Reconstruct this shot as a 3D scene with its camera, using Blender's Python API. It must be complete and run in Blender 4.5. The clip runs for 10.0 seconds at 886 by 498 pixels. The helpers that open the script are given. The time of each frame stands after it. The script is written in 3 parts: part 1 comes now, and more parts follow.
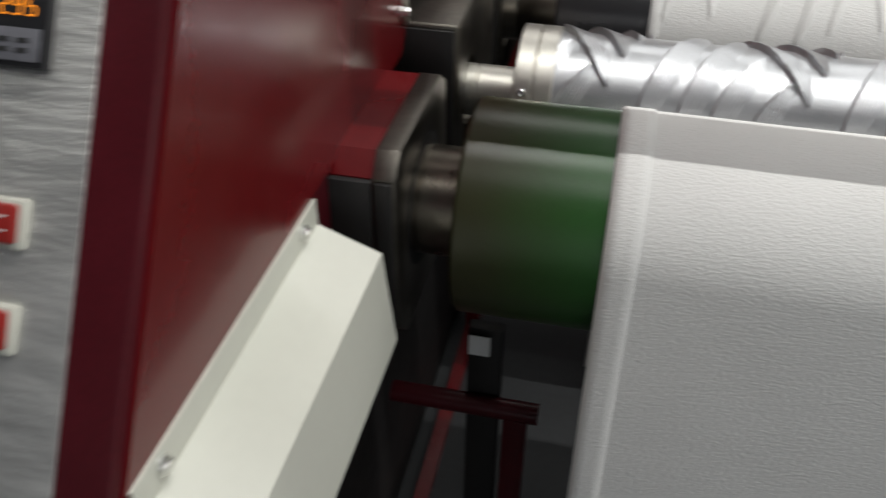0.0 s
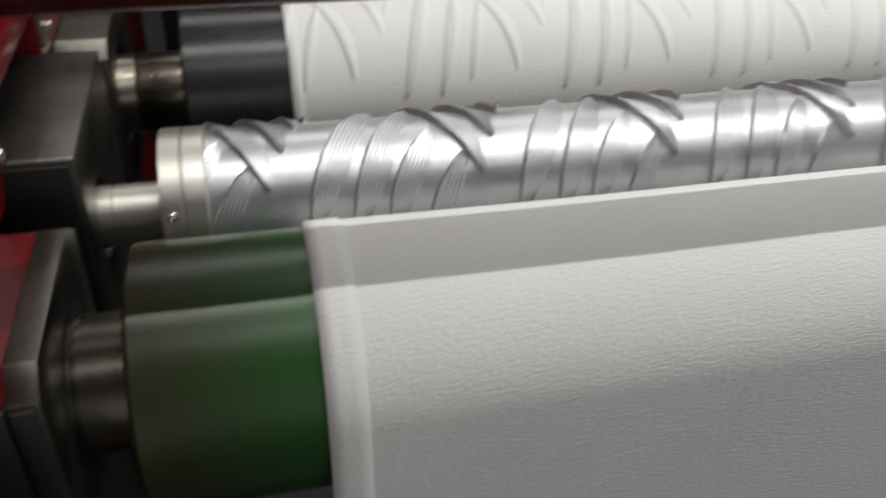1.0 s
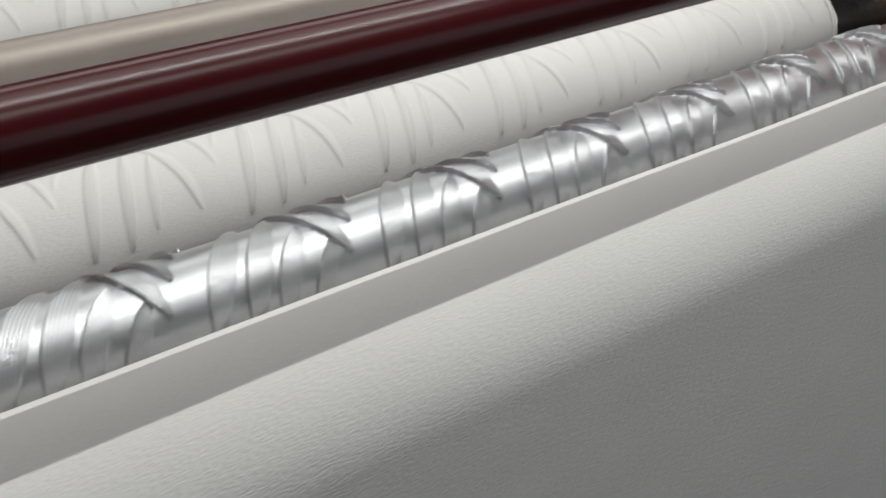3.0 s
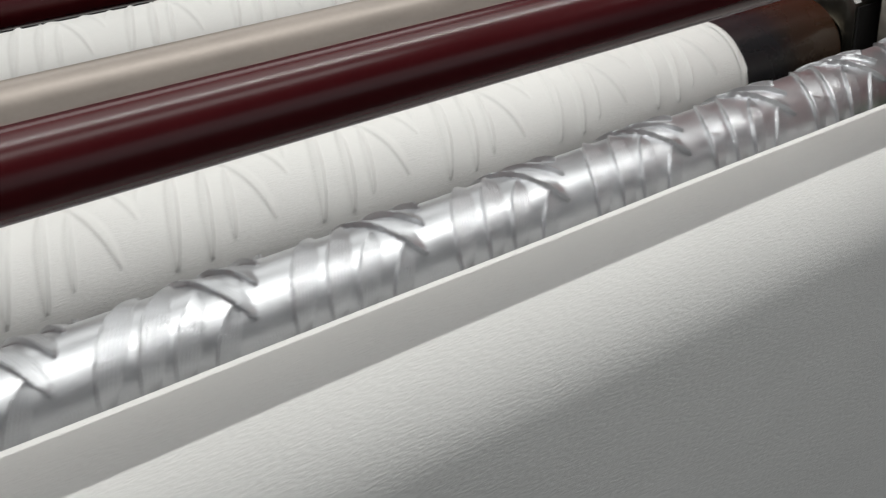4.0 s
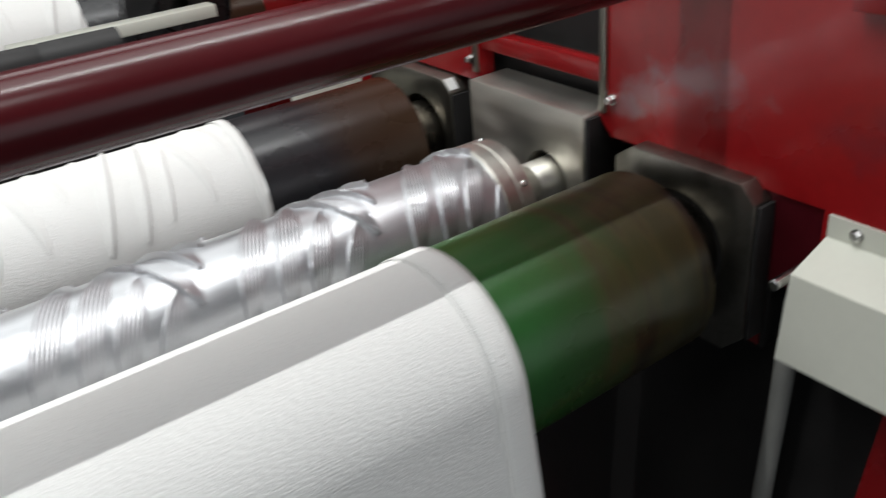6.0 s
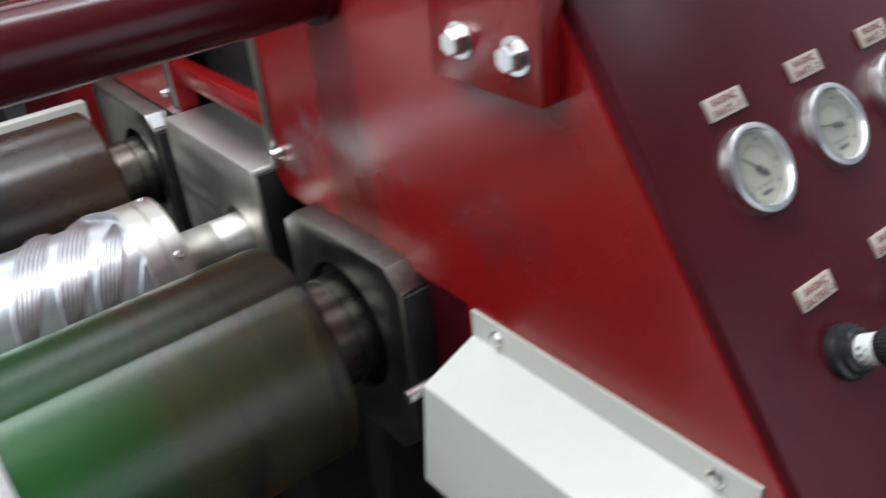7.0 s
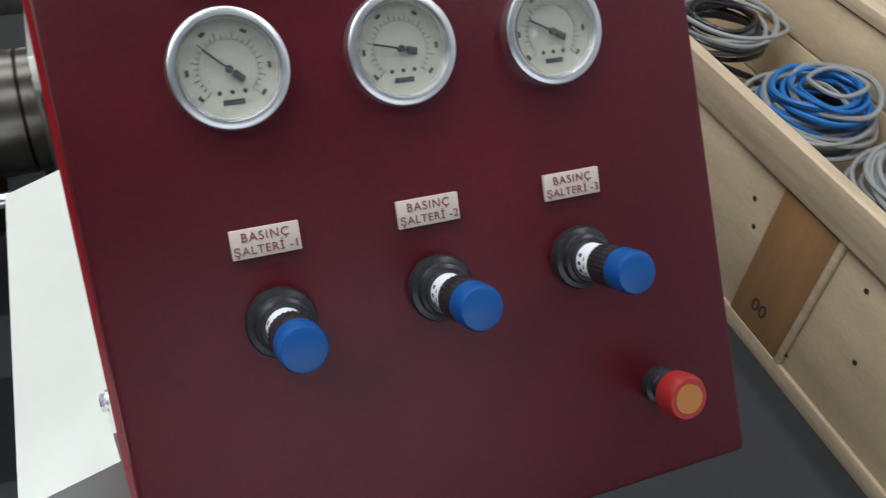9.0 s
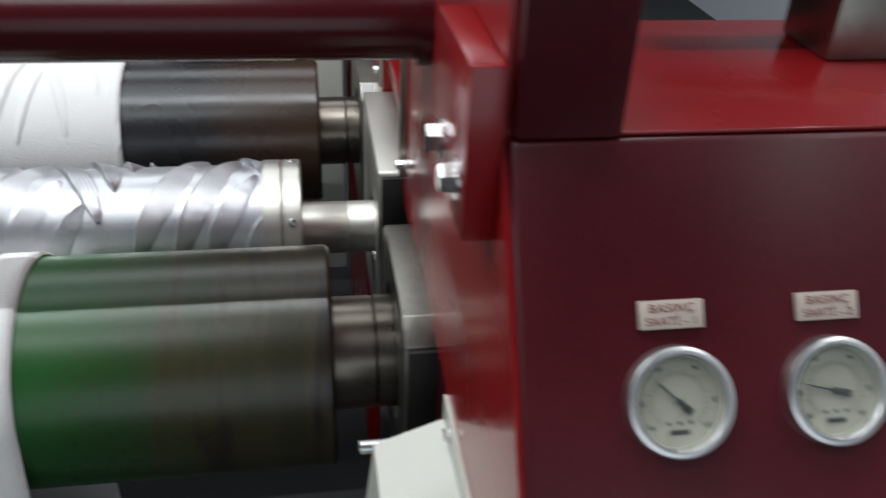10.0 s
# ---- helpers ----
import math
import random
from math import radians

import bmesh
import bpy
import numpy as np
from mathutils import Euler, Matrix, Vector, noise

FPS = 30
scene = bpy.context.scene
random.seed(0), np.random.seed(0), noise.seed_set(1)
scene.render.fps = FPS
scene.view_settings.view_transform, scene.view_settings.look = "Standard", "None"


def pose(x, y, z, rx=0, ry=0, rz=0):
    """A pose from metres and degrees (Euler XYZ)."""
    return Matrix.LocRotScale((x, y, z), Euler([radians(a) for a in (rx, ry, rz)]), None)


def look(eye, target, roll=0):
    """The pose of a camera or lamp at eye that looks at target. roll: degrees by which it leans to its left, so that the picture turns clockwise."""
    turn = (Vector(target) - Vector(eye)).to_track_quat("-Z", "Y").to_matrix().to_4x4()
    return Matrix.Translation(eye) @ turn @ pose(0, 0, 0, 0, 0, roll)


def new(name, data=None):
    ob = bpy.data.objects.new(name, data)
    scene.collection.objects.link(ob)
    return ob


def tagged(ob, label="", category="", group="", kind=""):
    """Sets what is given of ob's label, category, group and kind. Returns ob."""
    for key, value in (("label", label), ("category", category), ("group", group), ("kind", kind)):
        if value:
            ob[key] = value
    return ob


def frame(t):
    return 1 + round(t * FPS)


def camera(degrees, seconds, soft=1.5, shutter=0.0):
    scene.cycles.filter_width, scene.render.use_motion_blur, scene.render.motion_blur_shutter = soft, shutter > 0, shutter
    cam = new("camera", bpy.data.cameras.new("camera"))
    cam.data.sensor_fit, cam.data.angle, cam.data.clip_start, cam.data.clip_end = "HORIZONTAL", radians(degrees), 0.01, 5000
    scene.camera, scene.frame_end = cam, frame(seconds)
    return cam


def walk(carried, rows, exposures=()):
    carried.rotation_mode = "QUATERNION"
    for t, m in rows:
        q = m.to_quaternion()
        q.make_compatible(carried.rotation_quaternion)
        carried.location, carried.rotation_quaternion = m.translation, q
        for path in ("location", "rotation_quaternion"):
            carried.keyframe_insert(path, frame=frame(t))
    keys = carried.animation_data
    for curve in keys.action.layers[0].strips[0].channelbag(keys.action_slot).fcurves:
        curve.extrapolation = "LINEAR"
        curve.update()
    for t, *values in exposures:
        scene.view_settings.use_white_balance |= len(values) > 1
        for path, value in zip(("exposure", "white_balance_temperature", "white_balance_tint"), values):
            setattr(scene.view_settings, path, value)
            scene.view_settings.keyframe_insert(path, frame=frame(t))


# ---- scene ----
LENS = 55.14
ZG = 0.95          # height of the front roll's axis over the floor
cam = camera(LENS, 10.0, soft=1.25, shutter=0.45)
PATH = [
    (0, (0.1460, -0.7984, 0.5527), (-0.0276, -0.0225, -0.0538), 0.32),
    (0.5, (0.1489, -0.6804, 0.5255), (0.1555, 0.1049, -0.0935), 2.73),
    (1, (0.1177, -0.6124, 0.5658), (0.3239, 0.1722, -0.0190), 2.54),
    (1.5, (0.1172, -0.5897, 0.5772), (0.4156, 0.1970, 0.0368), 1.63),
    (2, (0.1976, -0.6227, 0.5891), (0.5203, 0.1770, 0.0828), -1.74),
    (2.5, (0.3215, -0.6127, 0.5938), (0.7177, 0.1509, 0.0839), -3.01),
    (3, (0.4635, -0.7058, 0.5990), (0.9099, 0.0484, 0.1174), -4.63),
    (4.3, (1.0172, -0.7095, 0.6054), (1.4245, 0.0781, 0.1430), -7.31),
    (4.5, (1.0957, -0.6742, 0.6105), (1.5219, 0.0945, 0.1335), -6.65),
    (5, (1.3619, -0.7089, 0.5914), (1.7952, 0.0605, 0.1222), -6.75),
    (5.2, (1.4709, -0.7197, 0.5790), (1.9036, 0.0536, 0.1156), -7.36),
    (6.3, (1.9812, -0.6588, 0.5729), (2.4778, 0.0624, 0.0900), -4.92),
    (6.5, (2.0763, -0.6817, 0.5648), (2.5807, 0.0353, 0.0836), -4.96),
    (7, (2.2835, -0.7159, 0.5600), (2.7868, -0.0181, 0.0504), -5.91),
    (7.5, (2.4634, -0.7016, 0.5502), (2.9987, -0.0416, 0.0231), -4.44),
    (8, (2.5671, -0.7235, 0.5491), (3.0980, -0.1016, -0.0267), -0.90),
    (8.5, (2.6858, -0.7976, 0.5466), (3.0598, -0.1576, -0.1246), 3.55),
    (9, (2.7204, -0.8276, 0.5413), (3.0449, -0.1756, -0.1440), 7.39),
    (9.5, (2.6671, -0.8034, 0.5973), (2.8910, -0.0185, 0.0160), 5.06),
    (10, (2.5734, -0.7648, 0.6165), (2.7223, 0.0713, 0.0885), 2.87),
]
walk(cam, [(t, look((e[0], e[1], e[2] + ZG), (g[0], g[1], g[2] + ZG), r)) for t, e, g, r in PATH],
     exposures=[(0.0, 0.42, 6500, 9), (0.6, 0.42, 6450, 9), (1.2, 0.08, 6550, 8), (2.2, 0.10, 6500, 8), (3.0, -0.03, 6500, 8), (4.4, 0.05, 6450, 8), (5.2, 0.05, 6400, 8), (6.2, 0.68, 6250, 8), (7.5, 0.98, 5800, 9), (9.1, 0.92, 5850, 9), (9.5, 0.75, 5900, 8), (10.0, 0.55, 6000, 8)])

# ---- light ----
world = bpy.data.worlds.new("world")
scene.world = world
world.use_nodes = True
world.node_tree.nodes["Background"].inputs[0].default_value = (0.96, 0.94, 0.91, 1)
world.node_tree.nodes["Background"].inputs[1].default_value = 0.3


def area_lamp(x, y, z, sx, sy, watts, turn=0.0, color=(1.0, 0.99, 0.965)):
    data = bpy.data.lights.new("area_light", "AREA")
    data.shape, data.size, data.size_y, data.energy, data.color = "RECTANGLE", sx, sy, watts, color
    ob = new("area_light", data)
    ob.matrix_world = pose(x, y, z, 0, 0, turn)
    return ob


# overhead tube, placed from the guard tube's shadow edge
area_lamp(1.5, 0.052, 3.3, 3.6, 0.016, 33)
# unseen fill lights added to brighten webs, rolls, crate and left console
area_lamp(1.4, 2.7, 3.4, 4.0, 1.2, 31)
area_lamp(1.9, 0.75, 3.9, 3.2, 1.5, 24)
area_lamp(1.1, -1.1, 3.4, 2.4, 0.5, 14)
area_lamp(4.3, -0.6, 3.4, 0.15, 3.0, 16)
area_lamp(-1.8, -1.2, 3.4, 0.15, 3.0, 3)
# unseen daylight source assumed behind the camera, added as front fill
front_fill = area_lamp(2.8, -4.95, 1.5, 4.6, 2.6, 14, 0.0, (0.86, 0.93, 1.0))
front_fill.matrix_world = pose(2.8, -4.95, 1.5, 90, 0, 0)

# ---- materials ----


def material(name, color, rough=0.5, metal=0.0, var=0.12, scale=8.0, fine=120.0, bump=0.15, coat=0.0, dist=0.002, rvar=0.12, stretch=(1, 1, 1), spec=0.5):
    """Base colour with stains at one scale and grain with relief at a finer one."""
    m = bpy.data.materials.new(name)
    m.use_nodes = True
    nt = m.node_tree
    b = nt.nodes["Principled BSDF"]
    co = nt.nodes.new("ShaderNodeTexCoord")
    mp = nt.nodes.new("ShaderNodeMapping")
    mp.inputs["Scale"].default_value = stretch
    nt.links.new(co.outputs["Object"], mp.inputs["Vector"])
    n1 = nt.nodes.new("ShaderNodeTexNoise")
    n1.inputs["Scale"].default_value, n1.inputs["Detail"].default_value = scale, 6
    n2 = nt.nodes.new("ShaderNodeTexNoise")
    n2.inputs["Scale"].default_value, n2.inputs["Detail"].default_value = fine, 4
    for n in (n1, n2):
        nt.links.new(mp.outputs[0], n.inputs["Vector"])
    mix = nt.nodes.new("ShaderNodeMix")
    mix.data_type = "RGBA"
    lo = [max(0, c * (1 - 2 * var)) for c in color]
    hi = [min(1, c * (1 + 2 * var)) for c in color]
    mix.inputs[6].default_value, mix.inputs[7].default_value = (*lo, 1), (*hi, 1)
    add = nt.nodes.new("ShaderNodeMath")
    add.operation = "MULTIPLY_ADD"
    add.inputs[1].default_value = 0.35
    nt.links.new(n2.outputs[0], add.inputs[0])
    sub = nt.nodes.new("ShaderNodeMath")
    sub.operation = "MULTIPLY_ADD"
    sub.inputs[1].default_value, sub.inputs[2].default_value = 0.9, -0.12
    nt.links.new(n1.outputs[0], sub.inputs[0])
    nt.links.new(sub.outputs[0], add.inputs[2])
    nt.links.new(add.outputs[0], mix.inputs[0])
    nt.links.new(mix.outputs[2], b.inputs["Base Color"])
    rr = nt.nodes.new("ShaderNodeMapRange")
    rr.inputs[3].default_value, rr.inputs[4].default_value = max(0.03, rough - rvar), min(1, rough + rvar)
    nt.links.new(n1.outputs[0], rr.inputs[0])
    nt.links.new(rr.outputs[0], b.inputs["Roughness"])
    b.inputs["Metallic"].default_value = metal
    b.inputs["Coat Weight"].default_value = coat
    b.inputs["Coat Roughness"].default_value = 0.08
    b.inputs["Specular IOR Level"].default_value = spec
    bp = nt.nodes.new("ShaderNodeBump")
    bp.inputs["Strength"].default_value, bp.inputs["Distance"].default_value = bump, dist
    nt.links.new(n2.outputs[0], bp.inputs["Height"])
    nt.links.new(bp.outputs[0], b.inputs["Normal"])
    return m


def glow(name, color, strength):
    m = bpy.data.materials.new(name)
    m.use_nodes = True
    b = m.node_tree.nodes["Principled BSDF"]
    b.inputs["Base Color"].default_value = (*[c * 0.2 for c in color], 1)
    b.inputs["Emission Color"].default_value = (*color, 1)
    b.inputs["Emission Strength"].default_value = strength
    return m


def glass(name):
    m = bpy.data.materials.new(name)
    m.use_nodes = True
    b = m.node_tree.nodes["Principled BSDF"]
    b.inputs["Base Color"].default_value = (0.95, 0.97, 0.95, 1)
    b.inputs["Transmission Weight"].default_value = 1.0
    b.inputs["Roughness"].default_value = 0.03
    b.inputs["IOR"].default_value = 1.45
    return m


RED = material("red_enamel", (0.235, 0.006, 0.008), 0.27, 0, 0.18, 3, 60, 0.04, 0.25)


def worn_or_dark_patch(m, spots, color):
    """Ragged patches, rubbed grey or darker red, round given places (object space)."""
    nt = m.node_tree
    b = nt.nodes["Principled BSDF"]
    co = nt.nodes.new("ShaderNodeTexCoord")
    nz = nt.nodes.new("ShaderNodeTexNoise")
    nz.inputs["Scale"].default_value, nz.inputs["Detail"].default_value = 22, 6
    nt.links.new(co.outputs["Object"], nz.inputs["Vector"])
    for place, r, sy in spots:
        src = b.inputs["Base Color"].links[0].from_socket
        mp = nt.nodes.new("ShaderNodeMapping")
        mp.vector_type = "TEXTURE"
        mp.inputs["Location"].default_value = place
        mp.inputs["Scale"].default_value = (r, r * sy, r)
        nt.links.new(co.outputs["Object"], mp.inputs["Vector"])
        ln = nt.nodes.new("ShaderNodeVectorMath")
        ln.operation = "LENGTH"
        nt.links.new(mp.outputs[0], ln.inputs[0])
        ad = nt.nodes.new("ShaderNodeMath")
        ad.operation = "MULTIPLY_ADD"
        ad.inputs[1].default_value, ad.inputs[2].default_value = 3.0, -1.5
        nt.links.new(nz.outputs[0], ad.inputs[0])
        su = nt.nodes.new("ShaderNodeMath")
        su.operation = "ADD"
        nt.links.new(ad.outputs[0], su.inputs[0])
        nt.links.new(ln.outputs["Value"], su.inputs[1])
        mr = nt.nodes.new("ShaderNodeMapRange")
        mr.inputs[1].default_value, mr.inputs[2].default_value, mr.inputs[3].default_value, mr.inputs[4].default_value = 0.35, 1.1, 0.42, 0.0
        nt.links.new(su.outputs[0], mr.inputs[0])
        mix = nt.nodes.new("ShaderNodeMix")
        mix.data_type = "RGBA"
        mix.inputs[7].default_value = (*color, 1)
        nt.links.new(mr.outputs[0], mix.inputs[0])
        nt.links.new(src, mix.inputs[6])
        nt.links.new(mix.outputs[2], b.inputs["Base Color"])


RED_WORN = material("red_enamel_worn", (0.27, 0.007, 0.009), 0.27, 0, 0.18, 3, 60, 0.04, 0.25)
worn_or_dark_patch(RED_WORN, [((2.685, 0.085, 0.188), 0.030, 1.9), ((2.685, 0.125, 0.158), 0.02, 1.5), ((2.685, 0.0, 0.225), 0.03, 2.4)], (0.25, 0.19, 0.20))
# two patches of darker red on the same plate
worn_or_dark_patch(RED_WORN, [((2.685, -0.24, 0.20), 0.035, 1.8), ((2.685, 0.50, 0.15), 0.02, 1.2)], (0.12, 0.02, 0.03))
# same red paint as the right frame, darkened for the left side's shade
SHADED_RED = material("red_enamel_shaded", (0.125, 0.005, 0.007), 0.27, 0, 0.18, 3, 60, 0.04, 0.15)
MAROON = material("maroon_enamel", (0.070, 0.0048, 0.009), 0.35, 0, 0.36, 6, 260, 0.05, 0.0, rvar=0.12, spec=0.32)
TUBE_RED = material("red_tube_enamel", (0.062, 0.005, 0.007), 0.24, 0, 0.14, 4, 80, 0.03, 0.0, rvar=0.08, spec=0.35)
GREASY = material("greasy_steel", (0.26, 0.25, 0.22), 0.36, 1.0, 0.25, 10, 120, 0.12)
STEEL = material("ground_steel", (0.70, 0.68, 0.62), 0.42, 1.0, 0.10, 9, 220, 0.08, stretch=(1, 1, 6))
# block steel with the dim surroundings on the left put into its colour
SHADED_STEEL = material("shaded_steel", (0.16, 0.148, 0.13), 0.38, 1.0, 0.35, 11, 110, 0.15)
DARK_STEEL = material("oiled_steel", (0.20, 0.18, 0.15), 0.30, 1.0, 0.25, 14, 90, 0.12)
BLACK_STEEL = material("black_edge", (0.018, 0.017, 0.017), 0.55, 0.2, 0.2, 20, 200, 0.1)
ALU = material("embossing_aluminium", (0.59, 0.60, 0.62), 0.36, 0.85, 0.10, 14, 300, 0.12)

BRUSHED = material("brushed_aluminium", (0.80, 0.79, 0.76), 0.42, 0.85, 0.12, 10, 18, 0.5, 0, 0.004, stretch=(1.5, 7, 7))
GREEN = material("green_rubber", (0.018, 0.085, 0.016), 0.30, 0, 0.2, 5, 120, 0.1)


def stain_ends(m, stops, color, base_input="Base Color"):
    """Oil staining along the roll: stops of (x in metres, amount)."""
    nt = m.node_tree
    b = nt.nodes["Principled BSDF"]
    src = b.inputs[base_input].links[0].from_socket
    co = nt.nodes.new("ShaderNodeTexCoord")
    sep = nt.nodes.new("ShaderNodeSeparateXYZ")
    nt.links.new(co.outputs["Object"], sep.inputs[0])
    nz = nt.nodes.new("ShaderNodeTexNoise")
    nz.inputs["Scale"].default_value = 14
    nz.inputs["Detail"].default_value = 5
    nt.links.new(co.outputs["Object"], nz.inputs["Vector"])
    wob = nt.nodes.new("ShaderNodeMath")
    wob.operation = "MULTIPLY_ADD"
    wob.inputs[1].default_value = 0.05
    nt.links.new(nz.outputs[0], wob.inputs[0])
    nt.links.new(sep.outputs[0], wob.inputs[2])
    lo, hi = stops[0][0], stops[-1][0]
    mr = nt.nodes.new("ShaderNodeMapRange")
    mr.inputs[1].default_value, mr.inputs[2].default_value = lo, hi
    nt.links.new(wob.outputs[0], mr.inputs[0])
    ramp = nt.nodes.new("ShaderNodeValToRGB")
    el = ramp.color_ramp.elements
    while len(el) < len(stops):
        el.new(0.5)
    for e, (x, a) in zip(el, stops):
        e.position, e.color = (x - lo) / (hi - lo), (a, a, a, 1)
    nt.links.new(mr.outputs[0], ramp.inputs[0])
    mix = nt.nodes.new("ShaderNodeMix")
    mix.data_type = "RGBA"
    mix.inputs[7].default_value = (*color, 1)
    nt.links.new(ramp.outputs[0], mix.inputs[0])
    nt.links.new(src, mix.inputs[6])
    nt.links.new(mix.outputs[2], b.inputs[base_input])


stain_ends(GREEN, [(0.0, 0.93), (0.06, 0.85), (0.15, 0.25), (0.20, 0.0), (2.33, 0.0), (2.40, 0.35), (2.50, 0.85), (2.61, 0.96)], (0.030, 0.022, 0.012))


def oil_marks(m, color, lo, hi, x0):
    """Patchy oil marks drawn out round the roll, beyond x0."""
    nt = m.node_tree
    b = nt.nodes["Principled BSDF"]
    src = b.inputs["Base Color"].links[0].from_socket
    co = nt.nodes.new("ShaderNodeTexCoord")
    mp = nt.nodes.new("ShaderNodeMapping")
    mp.inputs["Scale"].default_value = (26, 5, 5)
    nt.links.new(co.outputs["Object"], mp.inputs["Vector"])
    nz = nt.nodes.new("ShaderNodeTexNoise")
    nz.inputs["Scale"].default_value, nz.inputs["Detail"].default_value = 1.0, 7
    nt.links.new(mp.outputs[0], nz.inputs["Vector"])
    a = nt.nodes.new("ShaderNodeMapRange")
    a.inputs[1].default_value, a.inputs[2].default_value = lo, hi
    nt.links.new(nz.outputs[0], a.inputs[0])
    sep = nt.nodes.new("ShaderNodeSeparateXYZ")
    nt.links.new(co.outputs["Object"], sep.inputs[0])
    e = nt.nodes.new("ShaderNodeMapRange")
    e.inputs[1].default_value, e.inputs[2].default_value = x0, x0 + 0.08
    nt.links.new(sep.outputs[0], e.inputs[0])
    mul = nt.nodes.new("ShaderNodeMath")
    mul.operation = "MULTIPLY"
    nt.links.new(a.outputs[0], mul.inputs[0])
    nt.links.new(e.outputs[0], mul.inputs[1])
    mix = nt.nodes.new("ShaderNodeMix")
    mix.data_type = "RGBA"
    mix.inputs[7].default_value = (*color, 1)
    nt.links.new(mul.outputs[0], mix.inputs[0])
    nt.links.new(src, mix.inputs[6])
    nt.links.new(mix.outputs[2], b.inputs["Base Color"])


oil_marks(GREEN, (0.055, 0.045, 0.018), 0.44, 0.60, 2.36)
oil_marks(GREEN, (0.010, 0.008, 0.006), 0.52, 0.62, 2.40)
BLACK_RUBBER = material("black_rubber", (0.018, 0.018, 0.020), 0.27, 0, 0.25, 8, 150, 0.12)
stain_ends(BLACK_RUBBER, [(0.0, 0.1), (0.2, 0.0), (2.42, 0.0), (2.48, 0.55), (2.56, 0.8), (2.62, 0.9)], (0.045, 0.022, 0.010))
PAPER = material("tissue_paper", (0.80, 0.795, 0.775), 0.92, 0, 0.03, 5, 150, 0.75, 0, 0.0014, 0.03, stretch=(1.1, 2.8, 2.8), spec=0.1)
CREAM = material("cream_enamel", (0.63, 0.635, 0.56), 0.35, 0, 0.04, 6, 80, 0.04, 0.2)
BEIGE = material("beige_tube", (0.36, 0.315, 0.28), 0.42, 0.3, 0.10, 6, 120, 0.06)
BEZEL = material("satin_steel", (0.80, 0.80, 0.78), 0.33, 1.0, 0.06, 40, 300, 0.05)
CHROME = material("zinc_bolt", (0.75, 0.75, 0.74), 0.22, 1.0, 0.1, 60, 400, 0.08)
FLOOR = material("dark_concrete", (0.033, 0.035, 0.037), 0.75, 0, 0.3, 2, 60, 0.3)
WALL = material("painted_wall", (0.62, 0.64, 0.68), 0.8, 0, 0.04, 1, 60, 0.1)
WOOD = material("pine_board", (0.60, 0.46, 0.29), 0.65, 0, 0.26, 3.5, 40, 0.2, stretch=(12, 1.2, 12))
PLY = material("plywood", (0.70, 0.54, 0.33), 0.65, 0, 0.20, 3.2, 45, 0.2, stretch=(1, 1, 4))
BATTEN = material("stained_batten", (0.36, 0.19, 0.075), 0.6, 0, 0.16, 4, 50, 0.15, stretch=(1, 9, 1))
KNOT = material("knot_wood", (0.06, 0.03, 0.015), 0.7, 0, 0.2, 40, 200, 0.1)
BLACK_PLASTIC = material("black_plastic", (0.02, 0.02, 0.022), 0.28, 0, 0.1, 30, 200, 0.03)
BLUE_PLASTIC = material("blue_plastic", (0.006, 0.065, 0.235), 0.36, 0, 0.06, 30, 200, 0.03)
WHITE_PLASTIC = material("white_plastic", (0.75, 0.76, 0.75), 0.4, 0, 0.03, 30, 200, 0.02)
LABEL = material("label_plate", (0.54, 0.455, 0.38), 0.5, 0, 0.05, 40, 300, 0.03)
INK = material("label_ink", (0.19, 0.04, 0.04), 0.6, 0, 0.1, 60, 300, 0)
DIAL = material("dial_face", (0.255, 0.245, 0.20), 0.6, 0, 0.05, 30, 200, 0)
DARK_INK = material("dial_ink", (0.03, 0.03, 0.03), 0.5, 0, 0.1, 60, 300, 0)
ESTOP_RED = material("red_plastic", (0.32, 0.022, 0.018), 0.35, 0, 0.05, 30, 200, 0.02)
ESTOP_YELLOW = material("yellow_plastic", (0.38, 0.15, 0.03), 0.4, 0, 0.05, 30, 200, 0.02)
GREY_CABLE = material("grey_cable", (0.30, 0.30, 0.28), 0.5, 0, 0.1, 10, 90, 0.03)
BLUE_CABLE = material("blue_cable", (0.02, 0.15, 0.42), 0.45, 0, 0.1, 10, 90, 0.03)
KEY_GREY = material("grey_keypad", (0.16, 0.16, 0.18), 0.45, 0, 0.1, 60, 300, 0.05)
GLASS = glass("gauge_glass")

# ---- mesh helpers ----


def thing(name, label, category, at=(0, 0, 0), group="", kind=""):
    ob = new(name)
    ob.location = at
    return tagged(ob, label, category, group, kind)


def part(name, bm, mat, parent=None, label="", smooth=40):
    me = bpy.data.meshes.new(name)
    bmesh.ops.recalc_face_normals(bm, faces=bm.faces)
    bm.to_mesh(me)
    bm.free()
    me.materials.append(mat)
    if smooth:
        me.shade_smooth()
        me.set_sharp_from_angle(angle=radians(smooth))
    ob = new(name, me)
    if parent:
        ob.parent = parent
    if label:
        ob["label"] = label
    return ob


